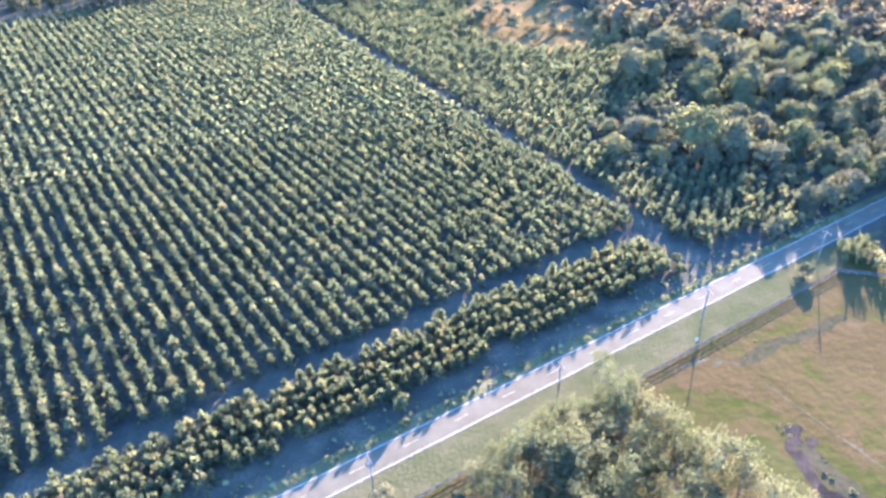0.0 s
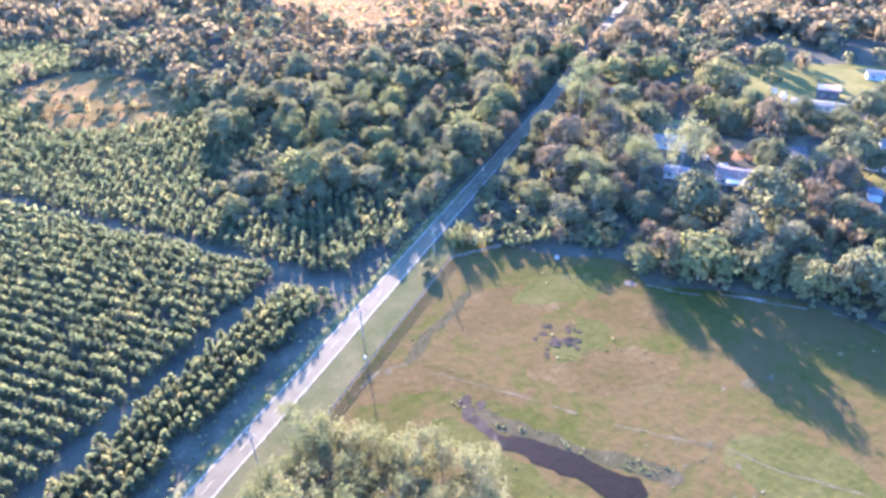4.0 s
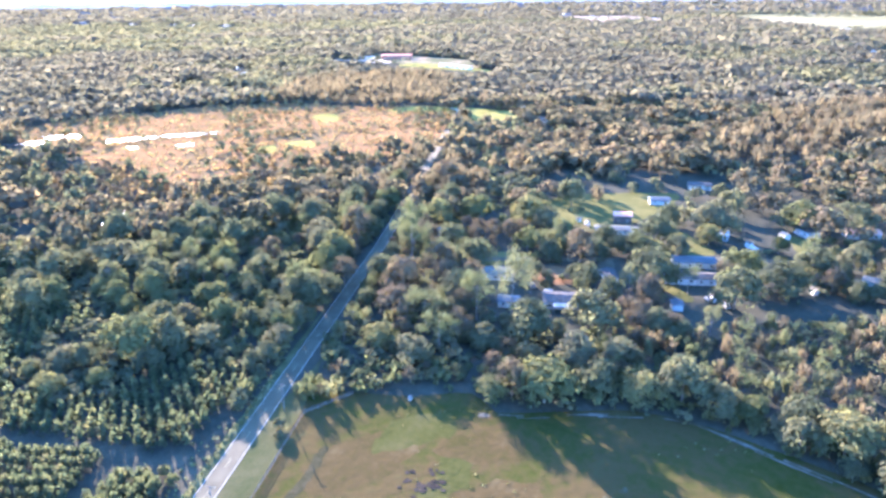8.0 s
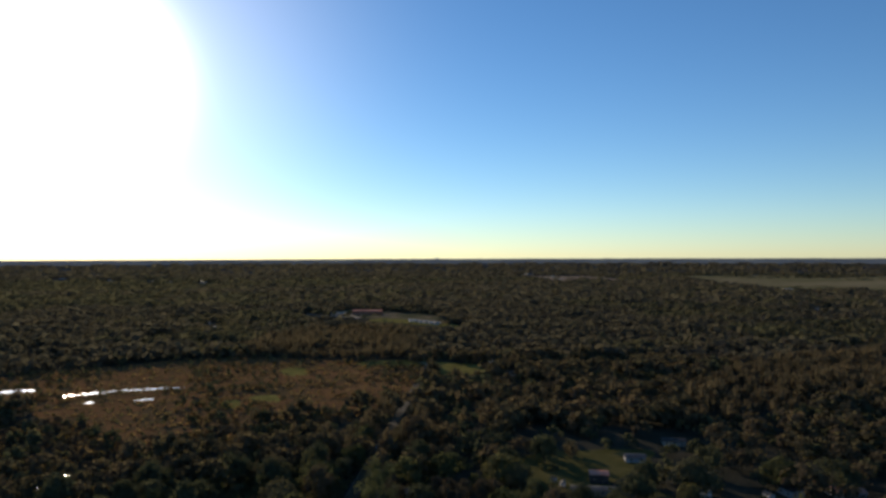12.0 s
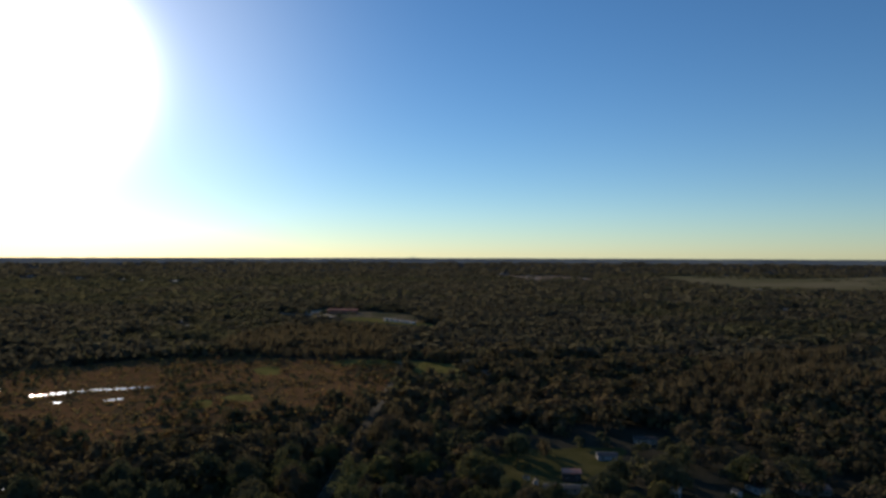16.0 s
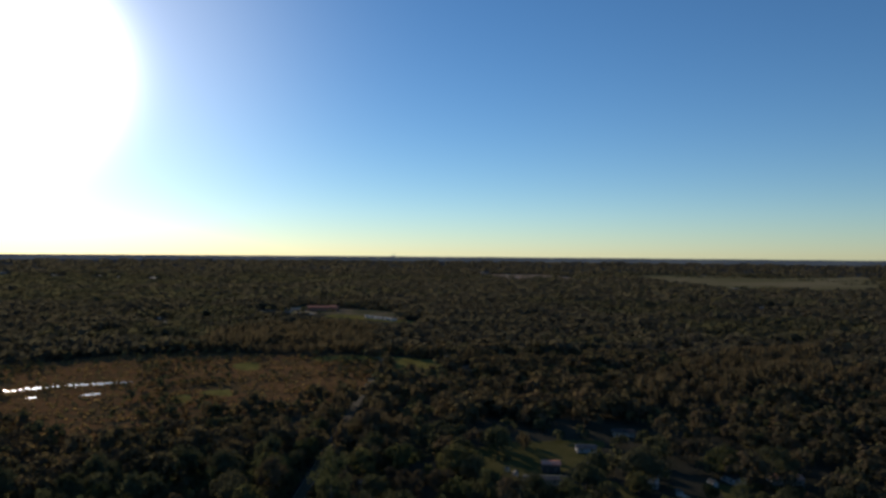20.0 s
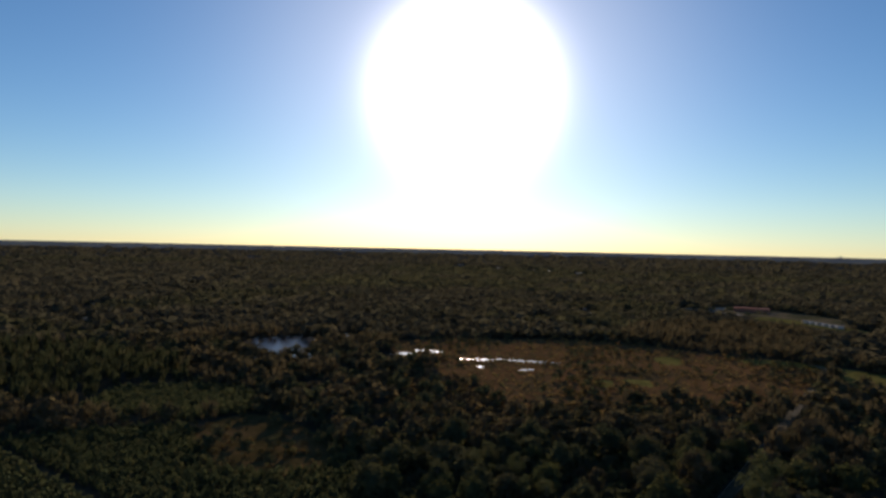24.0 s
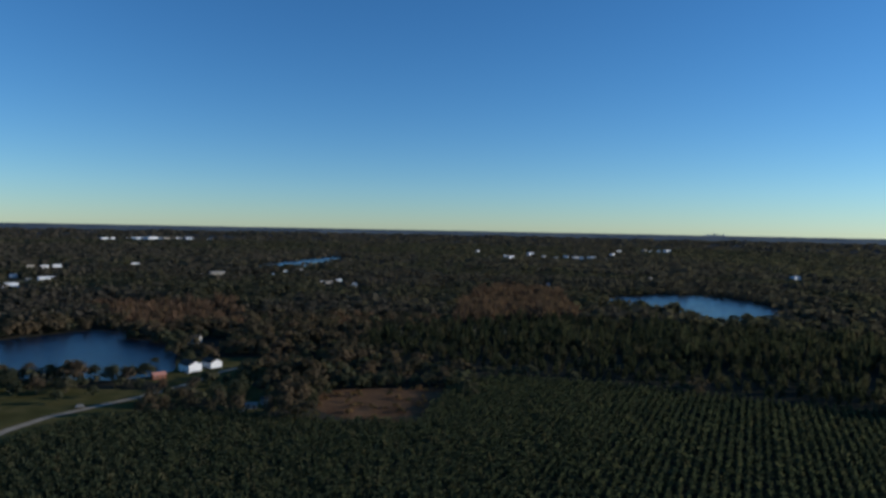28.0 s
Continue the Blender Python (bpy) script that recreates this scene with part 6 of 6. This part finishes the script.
def fence(points, label):
    """Posts with three rails, bay by bay."""
    ob = thing("board_fence", label, "fence")
    post_me = rail_me = None
    for a, b in zip(points, points[1:]):
        a, b = Vector((*a, 0)), Vector((*b, 0))
        k = max(1, round((b - a).length / 2.5))
        ang = math.atan2(b.y - a.y, b.x - a.x)
        for i in range(k):
            c = a + (b - a) * i / k
            m = (a + (b - a) * (i + 0.5) / k)
            if post_me is None:
                q = part("post", box(bmesh.new(), 0, 0, 0.65, 0.14, 0.14, 1.5), M_WOOD, ob)
                post_me = q.data
            else:
                q = new("post", post_me)
                q.parent = ob
            q.matrix_local = Matrix.Translation(c) @ Matrix.Rotation(ang, 4, "Z")
            for z in (0.4, 0.8, 1.2):
                if rail_me is None:
                    q = part("rail", box(bmesh.new(), 0, 0, 0, 2.5, 0.05, 0.16), M_WOOD, ob)
                    rail_me = q.data
                else:
                    q = new("rail", rail_me)
                    q.parent = ob
                q.matrix_local = Matrix.Translation(m + Vector((0, 0, z + rng.uniform(-0.02, 0.02)))) @ Matrix.Rotation(ang, 4, "Z")
    return ob


fence([at(12, 67), at(86, 67)], "dark three-board fence beside the road by the grove")
fence([at(86, 67), at(158, 67), (146, 103)], "dark three-board fence along the pasture")
sg = thing("sign", "small white sign board on a post by the fence", "sign", Matrix.Translation((*at(107, 68.4), 0)) @ Matrix.Rotation(ROAD_ANGLE, 4, "Z"))
part("post", rod(bmesh.new(), (0, 0, -0.2), (0, 0, 1.9), 0.05, 0.05), M_POLE, sg)
part("board", box(bmesh.new(), 0, -0.08, 1.4, 1.0, 0.05, 0.6), M_WHITE, sg)


def car(x, y, turn_deg, col, label, category="car", van=False):
    ob = thing(category.replace(" ", "_"), label, category, Matrix.Translation((x, y, 0.1)) @ Matrix.Rotation(radians(turn_deg), 4, "Z"), "parked vehicles")
    bm = box(bmesh.new(), 0, 0, 0.72, 4.6, 1.85, 0.72)
    bmesh.ops.bevel(bm, geom=list(bm.edges), offset=0.16, segments=2, affect="EDGES")
    part("body", bm, col, ob)
    bm = box(bmesh.new(), -0.25 if not van else -0.1, 0, 1.35, 2.5 if not van else 3.6, 1.65, 0.7 if not van else 1.1)
    bmesh.ops.bevel(bm, geom=list(bm.edges), offset=0.22, segments=2, affect="EDGES")
    cab = part("cabin", bm, M_GLASS if not van else col, ob)
    part("roof_panel", box(bmesh.new(), -0.25 if not van else -0.1, 0, 1.72 if not van else 1.93, 1.9, 1.4, 0.05), col, cab)
    for wx in (-1.4, 1.4):
        for wy in (-0.86, 0.86):
            w = part("wheel", rod(bmesh.new(), (wx, wy - 0.1, 0.33), (wx, wy + 0.1, 0.33), 0.33, 0.33, 12), M_TYRE, ob)
            part("rim", rod(bmesh.new(), (wx, wy - 0.12, 0.33), (wx, wy + 0.12, 0.33), 0.18, 0.18, 8), M_ROOFGREY, w)


car(271, 58, 20, M_ROOFWHITE, "white pickup parked on the paved drive", "pickup truck")
car(242, 72, 100, M_ROOFWHITE, "white van parked behind a dark-roofed house", "van", True)
car(239, 70, 100, M_YELLOW, "small yellow van parked by a house", "van", True)
car(246, 80, 40, M_ROOFGREY, "grey car parked in a yard", "car")
car(262, 12, 60, M_ROOFWHITE, "white car parked by a shed", "car")
car(259, 6, 30, M_ROOFWHITE, "white car parked among trees", "car")
car(-405, 114, 70, M_ROOFWHITE, "white truck parked beside the dirt road", "truck", True)
car(-341, 178, 20, M_ROOFWHITE, "white car parked by the trailer", "car")
car(-353, 183, 60, M_ROOFDARK, "dark car parked by the trailer", "car")
hp = thing("covered_boat", "white tarpaulin-covered boat at the pasture's edge", "boat", Matrix.Translation((151, 86, 0)) @ Matrix.Rotation(0.5, 4, "Z") @ Matrix.Scale(0.6, 4))
bm = bmesh.new()
bmesh.ops.create_uvsphere(bm, u_segments=12, v_segments=7, radius=1, matrix=Matrix.Translation((0, 0, 0.75)) @ Matrix.Diagonal((2.6, 1.2, 0.7, 1)))
for v in bm.verts:
    v.co.z += 0.08 * noise.noise(v.co * 2.0)
part("cover", bm, M_ROOFGREY, hp)
part("trailer_beam", box(bmesh.new(), 1.2, 0, 0.3, 4.6, 0.3, 0.14), M_ROOFGREY, hp)
for wy in (-0.9, 0.9):
    part("wheel", rod(bmesh.new(), (0, wy - 0.1, 0.3), (0, wy + 0.1, 0.3), 0.3, 0.3, 10), M_TYRE, hp)


# ---------------------------------------------------------------- sheds, boxes and stones
def garden_shed(x, y, turn_deg, L, W, h, label):
    """A small gabled shed: walls, two roof slabs and a door in one end."""
    ob = thing("shed", label, "shed", Matrix.Translation((x, y, 0.06)) @ Matrix.Rotation(radians(turn_deg), 4, "Z"), "small sheds among the houses")
    rise = W * 0.3
    bm = bmesh.new()
    v = [bm.verts.new(q) for q in ((-L / 2, -W / 2, -0.2), (L / 2, -W / 2, -0.2), (L / 2, W / 2, -0.2), (-L / 2, W / 2, -0.2), (-L / 2, -W / 2, h), (L / 2, -W / 2, h), (L / 2, W / 2, h), (-L / 2, W / 2, h), (-L / 2, 0, h + rise), (L / 2, 0, h + rise))]
    for f in ((0, 1, 5, 4), (2, 3, 7, 6), (1, 2, 6, 9, 5), (3, 0, 4, 8, 7)):
        bm.faces.new([v[k] for k in f])
    part("wall", bm, M_WHITE, ob)
    for sgn in (-1, 1):
        slab = box(bmesh.new(), 0, 0, 0, L + 0.5, math.hypot(W / 2, rise) + 0.25, 0.07)
        bmesh.ops.transform(slab, matrix=Matrix.Translation((0, sgn * (W / 4 + 0.05), h + rise / 2 + 0.02)) @ Matrix.Rotation(-sgn * math.atan2(rise, W / 2), 4, "X"), verts=slab.verts)
        part("roof", slab, M_ROOFGREY, ob)
    part("door", box(bmesh.new(), L / 2 + 0.03, 0, h * 0.42, 0.05, 0.9, h * 0.84), M_ROOFDARK, ob)


for x, y, turn_deg, L, W, h, lab in (
    (348, 14, 50, 3.6, 3.0, 2.2, "small white gabled shed under an oak"),
    (353, -13, 40, 4.2, 3.4, 2.4, "white gabled shed beside a sunlit lawn"),
    (334, 2, 60, 2.6, 2.2, 2.1, "narrow white shed among oaks"),
    (378, -46, 45, 3.4, 2.8, 2.2, "small white shed between houses"),
    (265, 11, 30, 2.8, 2.4, 2.1, "white shed at the edge of the brush"),
    (301, -41, 55, 3.4, 2.8, 2.3, "white gabled shed among trees"),
    (287, -25, 35, 2.6, 2.2, 2.0, "small white shed under trees"),
    (333, 80, 20, 2.8, 2.4, 2.1, "small white shed on the mown grass"),
    (338, 86, 70, 2.4, 2.0, 1.9, "low white shed on the mown grass"),
):
    garden_shed(x, y, turn_deg, L, W, h, lab)


def stone(x, y, size, seed, label):
    r = np.random.default_rng(seed)
    bm = bmesh.new()
    bmesh.ops.create_icosphere(bm, subdivisions=2, radius=size)
    for v in bm.verts:
        v.co *= 1 + 0.35 * noise.noise(v.co * 2.3 / size + Vector((seed, 0, 0)))
        v.co.z *= 0.6
    me = bpy.data.meshes.new("stone")
    bm.to_mesh(me)
    bm.free()
    me.materials.append(M_PALESTONE)
    ob = new("stone", me)
    ob.matrix_world = Matrix.Translation((x, y, 0.06 + size * 0.25)) @ Matrix.Rotation(r.uniform(0, 6.3), 4, "Z")
    tagged(ob, label, "stone", "pale stones on the pasture")


M_PALESTONE = surface("pale_stone", [(0.3, (0.0910, 0.0875, 0.0715)), (0.7, (0.1470, 0.1400, 0.1170))], 1.0, 6.0, rough=0.9)
for k, (x, y, size) in enumerate(((110, -11, 0.6), (111, -10, 0.42), (109.4, -10.2, 0.3), (104.9, 2.8, 0.26), (101.4, 23.2, 0.18), (98, 12.8, 0.22), (91.2, 12.1, 0.26), (91.5, 17.5, 0.16), (105, 9, 0.2), (102, 2.1, 0.16))):
    stone(x, y, size, k + 1, "pale lump of limestone lying on the grass" if size > 0.5 else "small pale stone lying on the grass")
